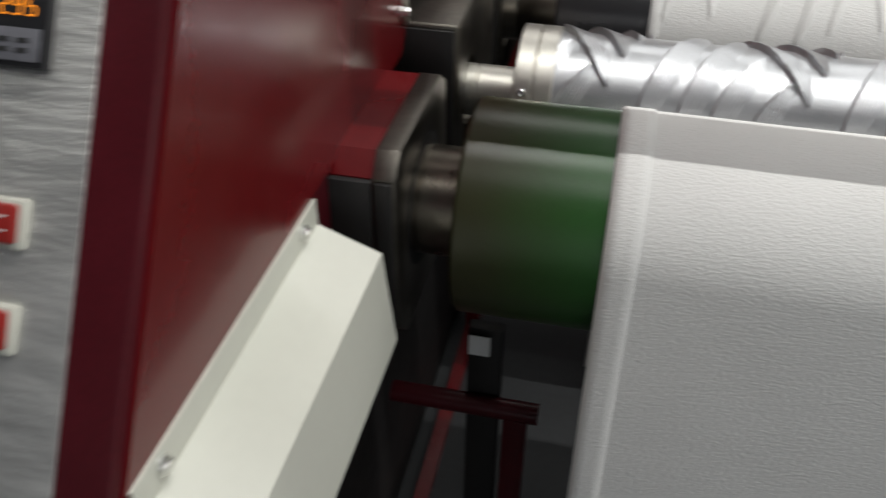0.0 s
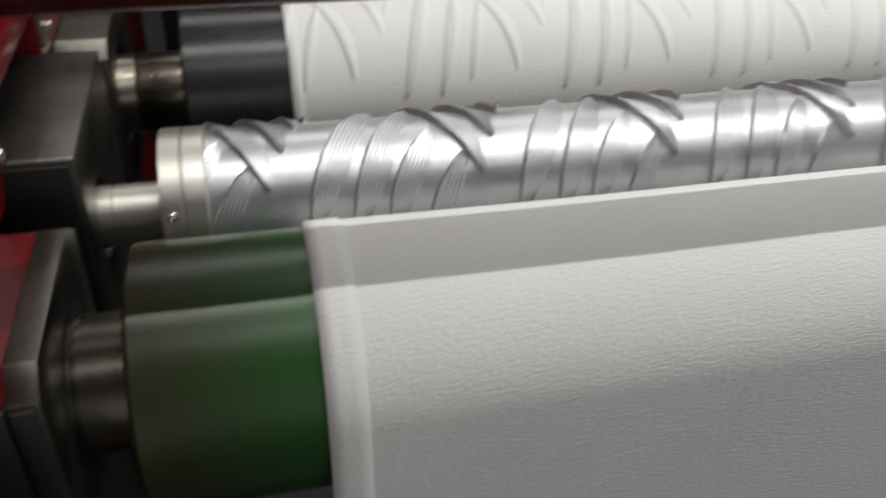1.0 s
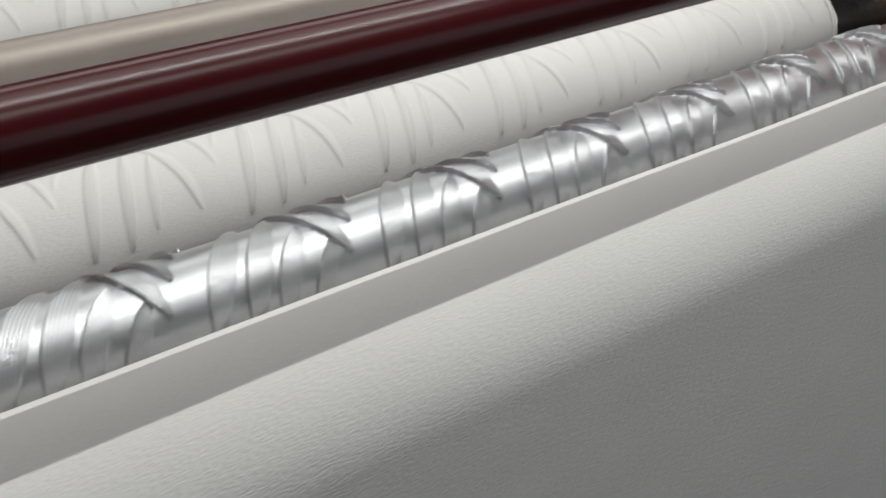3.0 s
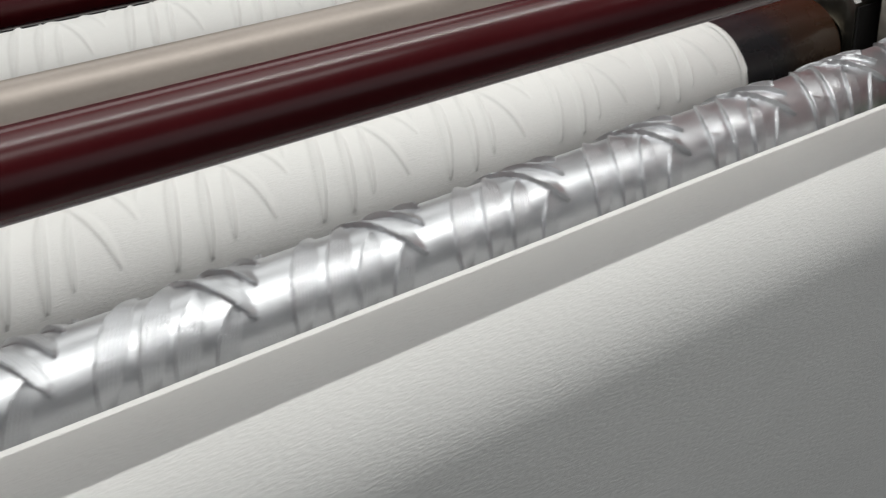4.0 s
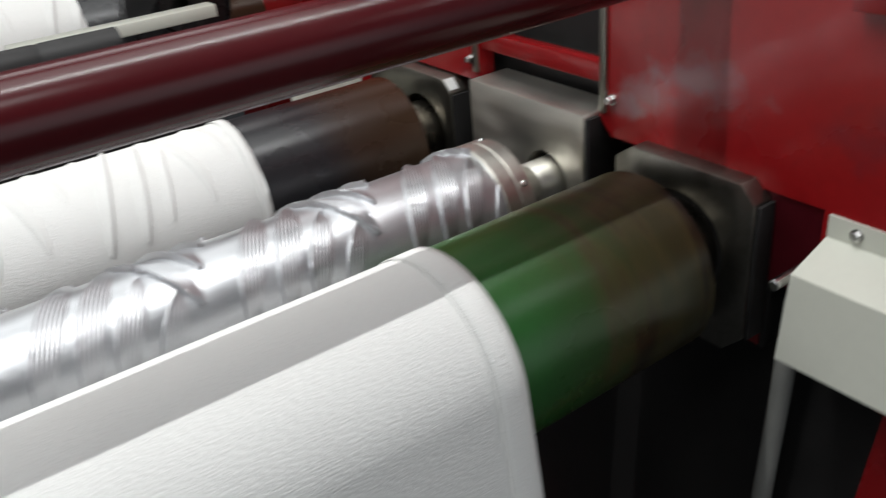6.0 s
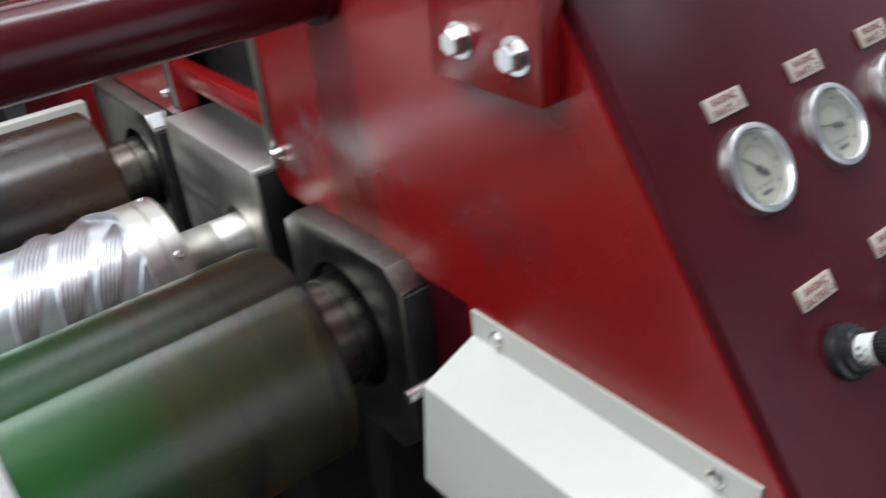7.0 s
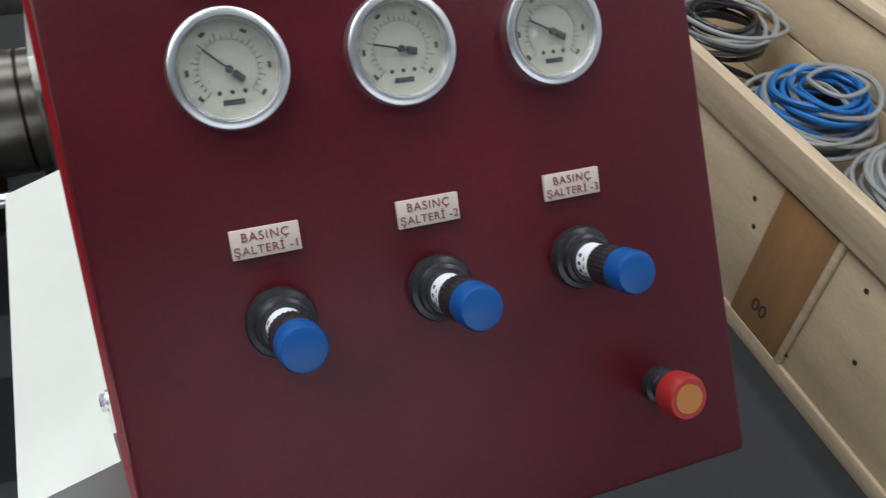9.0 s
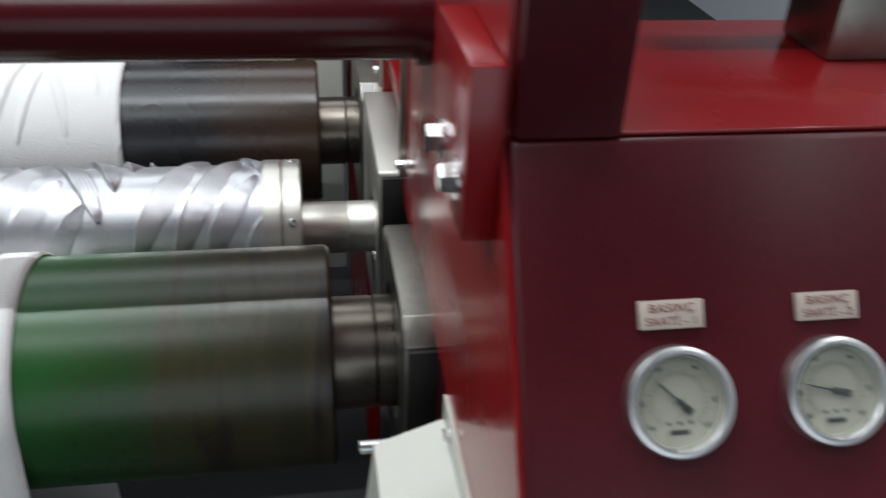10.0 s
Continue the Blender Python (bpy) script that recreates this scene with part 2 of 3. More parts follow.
def box(bm, x0, y0, z0, x1, y1, z1, bevel=0.0, m=None):
    r = bmesh.ops.create_cube(bm, size=1)
    bmesh.ops.scale(bm, vec=(x1 - x0, y1 - y0, z1 - z0), verts=r["verts"])
    bmesh.ops.translate(bm, vec=((x0 + x1) / 2, (y0 + y1) / 2, (z0 + z1) / 2), verts=r["verts"])
    vs = r["verts"]
    if bevel:
        es = list({e for v in vs for e in v.link_edges})
        g = bmesh.ops.bevel(bm, geom=es, offset=bevel, segments=2, affect="EDGES", profile=0.5)
        vs = list({v for f in g["faces"] for v in f.verts} | {v for v in vs if v.is_valid})
    if m is not None:
        bmesh.ops.transform(bm, matrix=m, verts=vs)
    return bm


def lathe(bm, profile, n=64, m=None):
    """Turns (along, radius) pairs about the local x axis."""
    rings = []
    for a, r in profile:
        if r < 1e-6:
            rings.append([bm.verts.new((a, 0, 0))])
        else:
            rings.append([bm.verts.new((a, r * math.sin(2 * math.pi * k / n), r * math.cos(2 * math.pi * k / n))) for k in range(n)])
    for p, q in zip(rings, rings[1:]):
        for k in range(n):
            j = (k + 1) % n
            vs = [p[0] if len(p) == 1 else p[k], p[0] if len(p) == 1 else p[j], q[0] if len(q) == 1 else q[j], q[0] if len(q) == 1 else q[k]]
            u = []
            for v in vs:
                if v not in u:
                    u.append(v)
            if len(u) > 2:
                bm.faces.new(u)
    if m is not None:
        bmesh.ops.transform(bm, matrix=m, verts=[v for r in rings for v in r])
    return bm


def prism(bm, outline, x0, x1, holes=(), bevel=0.0):
    """Extrudes an outline in the yz plane from x0 to x1; holes are outlines too."""
    edges = []
    for loop in (outline, *holes):
        vs = [bm.verts.new((x0, y, z)) for y, z in loop]
        edges += [bm.edges.new((vs[i], vs[(i + 1) % len(vs)])) for i in range(len(vs))]
    r = bmesh.ops.triangle_fill(bm, use_beauty=True, use_dissolve=True, edges=edges)
    faces = [f for f in r["geom"] if isinstance(f, bmesh.types.BMFace)]
    e = bmesh.ops.extrude_face_region(bm, geom=faces)
    bmesh.ops.translate(bm, vec=(x1 - x0, 0, 0), verts=[v for v in e["geom"] if isinstance(v, bmesh.types.BMVert)])
    if bevel:
        sharp = [ed for ed in bm.edges if len(ed.link_faces) == 2 and ed.calc_face_angle(0) > 0.5]
        bmesh.ops.bevel(bm, geom=sharp, offset=bevel, segments=2, affect="EDGES", profile=0.5)
    return bm


def arc(cy, cz, r, a0, a1, n=24):
    return [(cy + r * math.sin(radians(a0 + (a1 - a0) * k / n)), cz + r * math.cos(radians(a0 + (a1 - a0) * k / n))) for k in range(n + 1)]


def rope(bm, pts, r, n=8):
    """A round strand along points."""
    rings = []
    for i, p in enumerate(pts):
        d = (Vector(pts[min(i + 1, len(pts) - 1)]) - Vector(pts[max(i - 1, 0)])).normalized()
        a = d.orthogonal().normalized() if i == 0 else (last - d * last.dot(d)).normalized()
        last = a
        b = d.cross(a)
        rings.append([bm.verts.new(Vector(p) + (a * math.cos(2 * math.pi * k / n) + b * math.sin(2 * math.pi * k / n)) * r) for k in range(n)])
    for p, q in zip(rings, rings[1:]):
        for k in range(n):
            bm.faces.new((p[k], p[(k + 1) % n], q[(k + 1) % n], q[k]))
    bm.faces.new(rings[0][::-1])
    bm.faces.new(rings[-1])
    return bm


def hex_bolt(name, m, parent, r=0.011, h=0.008):
    bm = bmesh.new()
    lathe(bm, [(0, 0), (0, r * 1.35), (0.002, r * 1.35), (0.002, r * 1.0)], 24)
    lathe(bm, [(0.002, 0), (0.002, r), (0.002 + h * 0.8, r), (0.002 + h, r * 0.86), (0.002 + h, 0)], 6)
    ob = part(name, bm, CHROME, parent, "zinc-plated hexagon bolt", 30)
    ob.matrix_basis = m
    return ob


# ---- setting ----
bm = bmesh.new()
box(bm, -6, -5, -0.2, 7, 7, 0)
tagged(part("floor", bm, FLOOR), "dark grey worn concrete factory floor", "floor", kind="structure")
for nm, b in (("wall_east", (5.2, -5, 0, 5.4, 7, 5)), ("wall_west", (-6.2, -5, 0, -6, 7, 5)), ("wall_north", (-6, 7, 0, 5.2, 7.2, 5)), ("wall_south_1", (-6, -5.2, 0, 0.5, -5, 5)), ("wall_south_2", (0.5, -5.2, 2.8, 5.1, -5, 5)), ("wall_south_3", (5.1, -5.2, 0, 5.2, -5, 5))):
    bm = bmesh.new()
    box(bm, *b)
    tagged(part(nm, bm, WALL), "pale grey-blue painted factory wall", "wall", kind="structure")
bm = bmesh.new()
box(bm, -6.2, -5.2, 5.0, 5.4, 7.2, 5.2)
tagged(part("ceiling", bm, WALL), "plain pale factory ceiling", "ceiling", kind="structure")

# ---- rolls ----
XL, XR = -0.12, 2.685       # inner faces of the side frames
G_R, E_Y, E_Z, E_R, B_Y, B_R = 0.124, 0.262, 0.012, 0.090, 0.606, 0.12


def journal(parent, x0, x1, r, mat, label):
    bm = bmesh.new()
    lathe(bm, [(x0, 0), (x0, r), (x0 + (x1 - x0) * 0.48, r), (x0 + (x1 - x0) * 0.5, r - 0.002), (x0 + (x1 - x0) * 0.52, r), (x1, r), (x1, 0)], 64)
    return part("journal", bm, mat, parent, label)


green_roll = thing("rubber_roll", "green rubber covered press roll with oil-stained ends", "roll", (0, 0, ZG))
bm = bmesh.new()
lathe(bm, [(0, 0.05), (0, G_R - 0.004), (0.004, G_R), (2.584, G_R), (2.588, G_R - 0.004), (2.588, 0.05)], 128)
part("roll_cover", bm, GREEN, green_roll)
journal(green_roll, -0.10, 0, 0.064, DARK_STEEL, "oily steel journal")
journal(green_roll, 2.588, 2.68, 0.064, DARK_STEEL, "oily steel journal")

black_roll = thing("rubber_roll", "black rubber covered press roll with worn brownish ends", "roll", (0, B_Y, ZG + 0.004))
bm = bmesh.new()
lathe(bm, [(0.035, 0.05), (0.035, B_R - 0.004), (0.039, B_R), (2.586, B_R), (2.59, B_R - 0.004), (2.59, 0.05)], 128)
part("roll_cover", bm, BLACK_RUBBER, black_roll)
journal(black_roll, -0.10, 0.035, 0.058, DARK_STEEL, "oily steel journal")
journal(black_roll, 2.59, 2.68, 0.058, DARK_STEEL, "oily steel journal")

PITCH = 0.242


def sstep(a, b, x):
    t = np.clip((x - a) / (b - a), 0, 1)
    return t * t * (3 - 2 * t)


def leaf(x, s, p0, p1, p2, width, crown, edge, steps):
    """Height 0..1 of a curved blade through three (x, s) points, ramped across and cut in fine steps."""
    (x0, s0), (x1, s1), (x2, s2) = p0, p1, p2
    u = (s - s0) / (s2 - s0)
    c = x0 * (s - s1) * (s - s2) / ((s0 - s1) * (s0 - s2)) + x1 * (s - s0) * (s - s2) / ((s1 - s0) * (s1 - s2)) + x2 * (s - s0) * (s - s1) / ((s2 - s0) * (s2 - s1))
    slope = (x2 - x0) / (s2 - s0)
    v = (x - c) / math.hypot(1, slope)
    w = width * np.clip(np.sin(np.pi * np.clip(u, 0, 1)), 0, 1) ** 0.6
    inside = sstep(-edge, edge, w - np.abs(v)) * (u > 0) * (u < 1)
    ramp = 0.5 + 0.5 * np.clip(v / np.maximum(w, 1e-5), -1, 1)
    h = (1 - abs(crown)) + abs(crown) * (ramp if crown > 0 else 1 - ramp)
    if steps:
        h = h + steps * sstep(0.12, 0.25, u) * sstep(0.0, 0.25, 0.9 - u) * np.sin(2 * np.pi * v / 0.0046)
    return inside * h


# blades of the engraving: three points, half width, ramp, height
LEAVES = []
for k in range(4):
    ox, os = 0.024 * k, -0.043 * k
    LEAVES.append(((ox, -0.075 + os), (0.052 + ox, 0.005 + os), (0.083 + ox * 0.7, 0.078 + os), 0.0130, -0.85, 1.0))
for base, top, run, low, hh, w in ((-0.116, -0.050, 0.084, 0.130, 0.85, 0.0165), (-0.068, -0.042, 0.080, 0.135, 0.85, 0.0160), (-0.026, 0.012, 0.058, 0.132, 0.75, 0.0150), (0.020, 0.050, 0.044, 0.145, 0.65, 0.0130)):
    LEAVES.append(((base + run, top), (base + run * 0.42, (top + low) / 2), (base, low), w, -0.88, hh * 0.85))
# leaf tips with ring-shaped tool marks: x, s, reach
TIPS = [(0.092, 0.104, 0.020), (0.150, 0.060, 0.016), (0.185, -0.010, 0.014), (0.045, 0.085, 0.015), (0.215, 0.120, 0.017), (0.120, 0.150, 0.014)]

WEB_LEAVES = [((-0.034, -0.035), (0.010, 0.045), (0.030, 0.140), 0.0080, -0.6, 0.62),
              ((0.040, -0.045), (0.064, 0.015), (0.076, 0.075), 0.0060, -0.6, 0.5),
              ((0.158, -0.040), (0.130, 0.060), (0.102, 0.170), 0.0085, 0.6, 1.0),
              ((0.198, -0.010), (0.178, 0.070), (0.156, 0.170), 0.0076, 0.6, 0.95),
              ((0.230, 0.020), (0.214, 0.080), (0.200, 0.150), 0.0056, 0.6, 0.75),
              ((0.120, -0.060), (0.100, -0.01), (0.085, 0.040), 0.0050, 0.6, 0.4)]


def relief(x, s, half, leaves, edge=0.0007, steps=0.0, tips=()):
    h = np.zeros(np.broadcast(x, s).shape)
    xp = np.mod(x, PITCH)
    sp = np.mod(s + half / 2, half) - half / 2
    for *a, top in leaves:
        for ox in (-PITCH, 0, PITCH):
            for os in (-half, 0, half):
                h = np.maximum(h, top * leaf(xp + ox, sp + os, *a, edge, steps))
    for tx, ts, reach in tips:
        for ox in (-PITCH, 0, PITCH):
            d = np.hypot(xp + ox - tx + 0.25 * reach, 1.2 * (sp - ts))
            h = h + 0.045 * sstep(0, 0.4, 1 - d / reach) * np.sin(2 * np.pi * d / 0.0042)
    return h


def relief_shell(name, mat, parent, r, height, x0, x1, nx, angles, phase, closed, label="", edge=0.0007, steps=0.0, leaves=LEAVES, tips=(), repeat=0.56):
    """A cylinder shell about the local x axis with the leaf relief on it."""
    X = np.linspace(x0, x1, nx)[:, None]
    A = np.radians(angles)[None, :]
    na = len(angles)
    S = -A * r
    Rr = r + height * relief(X + phase, S, repeat, leaves, edge, steps, tips)
    co = np.stack([X + 0 * A, Rr * np.sin(A), Rr * np.cos(A)], -1).reshape(-1, 3)
    i, j = np.meshgrid(np.arange(nx - 1), np.arange(na if closed else na - 1), indexing="ij")
    jn = (j + 1) % na
    f = np.stack([i * na + j, i * na + jn, (i + 1) * na + jn, (i + 1) * na + j], -1).reshape(-1, 4)
    me = bpy.data.meshes.new(name)
    me.from_pydata(co.tolist(), [], f.tolist())
    me.materials.append(mat)
    me.shade_smooth()
    me.set_sharp_from_angle(angle=radians(50))
    ob = new(name, me)
    ob.parent = parent
    if label:
        ob["label"] = label
    return ob


emboss_roll = thing("embossing_roll", "engraved aluminium embossing roll with raised leaf pattern", "roll", (0, E_Y, ZG + E_Z))
relief_shell("roll_shell", ALU, emboss_roll, E_R, 0.0088, 0.066, 2.508, 2800, np.concatenate([np.linspace(-108, 96, 180), np.linspace(101, 247, 30)]), -0.05, True, steps=0.10, tips=TIPS)
for x0, x1 in ((0.016, 0.040), (0.041, 0.066), (2.508, 2.533), (2.534, 2.558)):
    bm = bmesh.new()
    lathe(bm, [(x0, 0.03), (x0, 0.094), (x0 + 0.0015, 0.0955), (x1 - 0.0015, 0.0955), (x1, 0.094), (x1, 0.03)], 96)
    part("end_ring", bm, STEEL, emboss_roll, "turned steel end ring")
for x, a in ((0.028, -62), (0.028, 58), (2.546, -55), (2.546, 10)):
    bm = bmesh.new()
    lathe(bm, [(0.092, 0), (0.092, 0.005), (0.097, 0.005), (0.098, 0.0035), (0.096, 0.0025), (0.096, 0)], 16, Matrix.Rotation(radians(-90), 4, "Y"))
    ob = part("set_screw", bm, CHROME, emboss_roll, "small bright set screw")
    ob.matrix_basis = Matrix.Translation((x, 0, 0)) @ Matrix.Rotation(radians(-a), 4, "X")
journal(emboss_roll, -0.10, 0.016, 0.036, STEEL, "bright turned steel journal")
journal(emboss_roll, 2.558, 2.68, 0.036, STEEL, "bright turned steel journal")


def sheet(name, outline, x0, x1, nx, thick, mat, parent, wave=0.0, label=""):
    """A web swept along x from an outline of (y, z) points, with thickness."""
    bm = bmesh.new()
    n = len(outline)
    rows = []
    for i in range(nx):
        x = x0 + (x1 - x0) * i / (nx - 1)
        row = []
        for j, (y, z) in enumerate(outline):
            a, b = outline[max(j - 1, 0)], outline[min(j + 1, n - 1)]
            t = Vector((b[0] - a[0], b[1] - a[1])).normalized()
            d = wave * (noise.noise(Vector((x * 3, y * 2, z * 2))) + 0.4 * noise.noise(Vector((x * 9, z * 5, 3))))
            row.append(bm.verts.new((x, y + t.y * d, z - t.x * d)))
        rows.append(row)
    for a, b in zip(rows, rows[1:]):
        for j in range(n - 1):
            bm.faces.new((a[j], a[j + 1], b[j + 1], b[j]))
    ob = part(name, bm, mat, parent, label, 60)
    so = ob.modifiers.new("thickness", "SOLIDIFY")
    so.thickness, so.offset = thick, 0
    return ob


front_web = thing("paper_web", "white crepe tissue web draped over the green roll", "paper", (0, 0, ZG))
line = [(0.124 + 0.0, -0.35)] + arc(0, 0, 0.1262, 92, -82.4, 60) + [(-0.1251 - 0.008 * k, 0.0167 - 0.06 * k) for k in range(1, 14)]
sheet("web", line, 0.155, 2.285, 120, 0.0016, PAPER, front_web, 0.0012)
for x0, x1 in ((0.157, 0.190), (2.245, 2.283)):
    edge = arc(0, 0, 0.1283, 80, -82.4, 60) + [(-0.1272 - 0.008 * k, 0.0170 - 0.06 * k) for k in range(1, 14)]
    sheet("folded_edge", edge, x0, x1, 4, 0.0016, PAPER, front_web, 0.0004, "folded double edge of the tissue")

back_web = thing("paper_web", "white tissue web embossed with leaf pattern on the black roll", "paper", (0, B_Y, ZG + 0.004))
relief_shell("web", PAPER, back_web, B_R + 0.002, 0.0066, 0.18, 2.285, 1400, np.linspace(-150, 60, 140), 0.002, False, edge=0.0030, leaves=WEB_LEAVES)

for x0, x1 in ((0.180, 0.196), (2.268, 2.285)):
    edge = arc(0, 0, B_R + 0.0042, 60, -150, 60)
    sheet("web_edge", edge, x0, x1, 3, 0.0010, PAPER, back_web, 0.0005, "slightly curled edge of the tissue")

# ---- tubes over the rolls ----


def bar(name, x0, x1, y, z, r, mat, label, category="tube"):
    t = thing(name, label, category, (0, y, ZG + z))
    bm = bmesh.new()
    lathe(bm, [(x0, r - 0.006), (x0, r), (x1, r), (x1, r - 0.006)], 72)
    part("pipe", bm, mat, t)
    return t


def collars(t, x0, x1, r, mat):
    for x in (x0, x1):
        bm = bmesh.new()
        lathe(bm, [(x - 0.006, r), (x - 0.006, r + 0.006), (x + 0.006, r + 0.006), (x + 0.006, r)], 48)
        part("end_collar", bm, mat, t)


collars(bar("guard_tube", XL, XR, -0.001, 0.385, 0.037, TUBE_RED, "glossy dark red round steel tube across the machine"), XL + 0.006, XR - 0.006, 0.037, TUBE_RED)
guide = bar("guide_roller", 0.07, 1.95, 0.80, 0.240, 0.050, BEIGE, "beige grey guide roller behind the red tube", "roller")
journal(guide, XL - 0.01, 0.075, 0.022, BLACK_STEEL, "black steel journal")
journal(guide, 1.945, 2.20, 0.030, BLACK_STEEL, "black steel journal")
collars(bar("guard_tube", XL, XR, 1.00, 0.378, 0.045, TUBE_RED, "dark red round tube behind the guide roller"), XL + 0.006, XR - 0.006, 0.045, TUBE_RED)
rear_roll = thing("paper_roll", "white tissue web embossed with leaves on a far roll", "paper", (0, 1.36, ZG + 0.12))
relief_shell("web", PAPER, rear_roll, 0.15, 0.0065, 0.2, 2.25, 1000, np.linspace(-150, 60, 100), 0.1, False, edge=0.003, leaves=WEB_LEAVES, repeat=0.26)
bm = bmesh.new()
lathe(bm, [(XL - 0.01, 0), (XL - 0.01, 0.05), (0.05, 0.05), (0.05, 0.147), (2.5, 0.147), (2.5, 0.05), (XR + 0.01, 0.05), (XR + 0.01, 0)], 64)
part("core", bm, BLACK_RUBBER, rear_roll, "black roll core")

# ---- side frames ----


PLATE = [(-0.580, 0.017), (-0.312, 0.406), (-0.312, 0.90), (1.6, 0.90), (1.6, -0.95), (-0.20, -0.95), (-0.42, -0.10)]
OPEN = [(0.172, 0.62), (0.455, 0.62), (0.455, 0.124), (0.80, 0.124), (0.80, -0.93), (-0.15, -0.93), (-0.27, -0.45), (-0.30, -0.13), (-0.19, -0.11), (-0.19, 0.106), (0.150, 0.106), (0.172, 0.13)]


def side_frame(x0, x1, side, mat, label):
    f = thing("side_frame", label, "machine frame", (0, 0, ZG))
    bm = bmesh.new()
    prism(bm, PLATE, x0, x1, [OPEN])
    part("plate", bm, mat, f, "", 30)
    # added black sheet standing in for the darkness behind the openings
    bm = bmesh.new()
    xo = (x1 if side > 0 else x0) + side * 0.035
    prism(bm, [(-0.25, 0.35), (0.10, 0.40), (0.10, 0.75), (0.9, 0.75), (0.9, -0.95), (-0.25, -0.95), (-0.38, -0.2)], min(xo, xo + side * 0.01), max(xo, xo + side * 0.01))
    part("dark_backing", bm, BLACK_STEEL, f, "black sheet added to keep the frame openings dark", 30)
    for z in (0.205, 0.50):
        bm = bmesh.new()
        box(bm, x0 + 0.004, 0.165, z - 0.025, x1 - 0.004, 0.462, z + 0.005, 0.002)
        part("cross_bar", bm, mat, f, "red cross bar in the opening")
    for y in (0.163, 0.463):
        bm = bmesh.new()
        box(bm, x0 + 0.002 if side < 0 else x0 - 0.006, y - 0.006, 0.14, x1 + 0.006 if side < 0 else x1 - 0.002, y + 0.006, 0.62, 0.002)
        part("slide_strip", bm, GREASY, f, "greasy steel slide strip")
    return f


right_frame = side_frame(XR, XR + 0.03, 1, RED_WORN, "bright red enamelled steel machine side frame with worn spots")
left_frame = side_frame(XL - 0.03, XL, -1, SHADED_RED, "red enamelled steel machine side frame, darkened for shade")

PT = Vector((0, -0.323, 0.41))
PD = Vector((0, -0.271, -0.393)).normalized()
PN = Vector((0, -PD.z, PD.y)) * -1
PN = PN if PN.y < 0 else -PN


def on_panel(x, v, h=0.0):
    """A pose on the sloping console face: local x across, y up the slope, z out of it."""
    p = PT + PD * v + PN * h
    up = -PD
    m = Matrix(((1, up.x, PN.x, x), (0, up.y, PN.y, p.y), (0, up.z, PN.z, p.z), (0, 0, 0, 1)))
    return m


def console(frame_ob, x0, x1, mat, label):
    bm = bmesh.new()
    prism(bm, [(-0.323, 0.41), (-0.594, 0.017), (-0.57, -0.02), (-0.10, -0.02), (-0.10, 0.41)], x0, x1, bevel=0.004)
    for vert in bm.verts:
        if vert.co.x > 3:
            vert.co.x -= 0.036 * max(0, vert.co.z) / 0.41
    return part("console", bm, mat, frame_ob, label, 30)


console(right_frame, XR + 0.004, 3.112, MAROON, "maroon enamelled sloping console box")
# separate thin top in RED, brighter than the MAROON box under it
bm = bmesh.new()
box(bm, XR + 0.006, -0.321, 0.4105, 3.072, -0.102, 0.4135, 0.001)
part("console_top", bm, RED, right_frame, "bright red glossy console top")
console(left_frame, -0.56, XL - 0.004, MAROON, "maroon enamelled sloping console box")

# ---- bearing blocks ----


def block(x0, x1, y0, y1, z0, z1, cy, cz, r, front, back, mat, label):
    b = thing("bearing_block", label, "bearing block", (0, 0, ZG))
    bm = bmesh.new()
    out = [(y0 + front, z1), (y1 - back, z1), (y1, z1 - back * 0.7), (y1, z0), (y0 + 0.03, z0), (y0, z0 + 0.03), (y0, z1 - front)]
    hole = [(cy + r * math.sin(2 * math.pi * k / 40), cz + r * math.cos(2 * math.pi * k / 40)) for k in range(40)]
    prism(bm, out, x0, x1, [hole], 0.0015)
    part("body", bm, mat, b, "", 30)
    # thin sheet added only to turn the block's front face black
    bm = bmesh.new()
    box(bm, x0 + 0.004, y0 - 0.006, z0 + 0.03, x1 - 0.004, y0 - 0.0005, z1 - front - 0.003, 0.001)
    part("dark_front_sheet", bm, BLACK_STEEL, b, "thin black sheet added over the front face")
    bm = bmesh.new()
    xm = (x0 + x1) / 2
    lathe(bm, [(xm - 0.012, r * 0.80), (xm - 0.012, r * 1.02), (xm + 0.012, r * 1.02), (xm + 0.012, r * 0.80)], 48, Matrix.Translation((0, cy, cz)))
    part("seal_ring", bm, BLACK_STEEL, b, "black bearing seal")
    return b


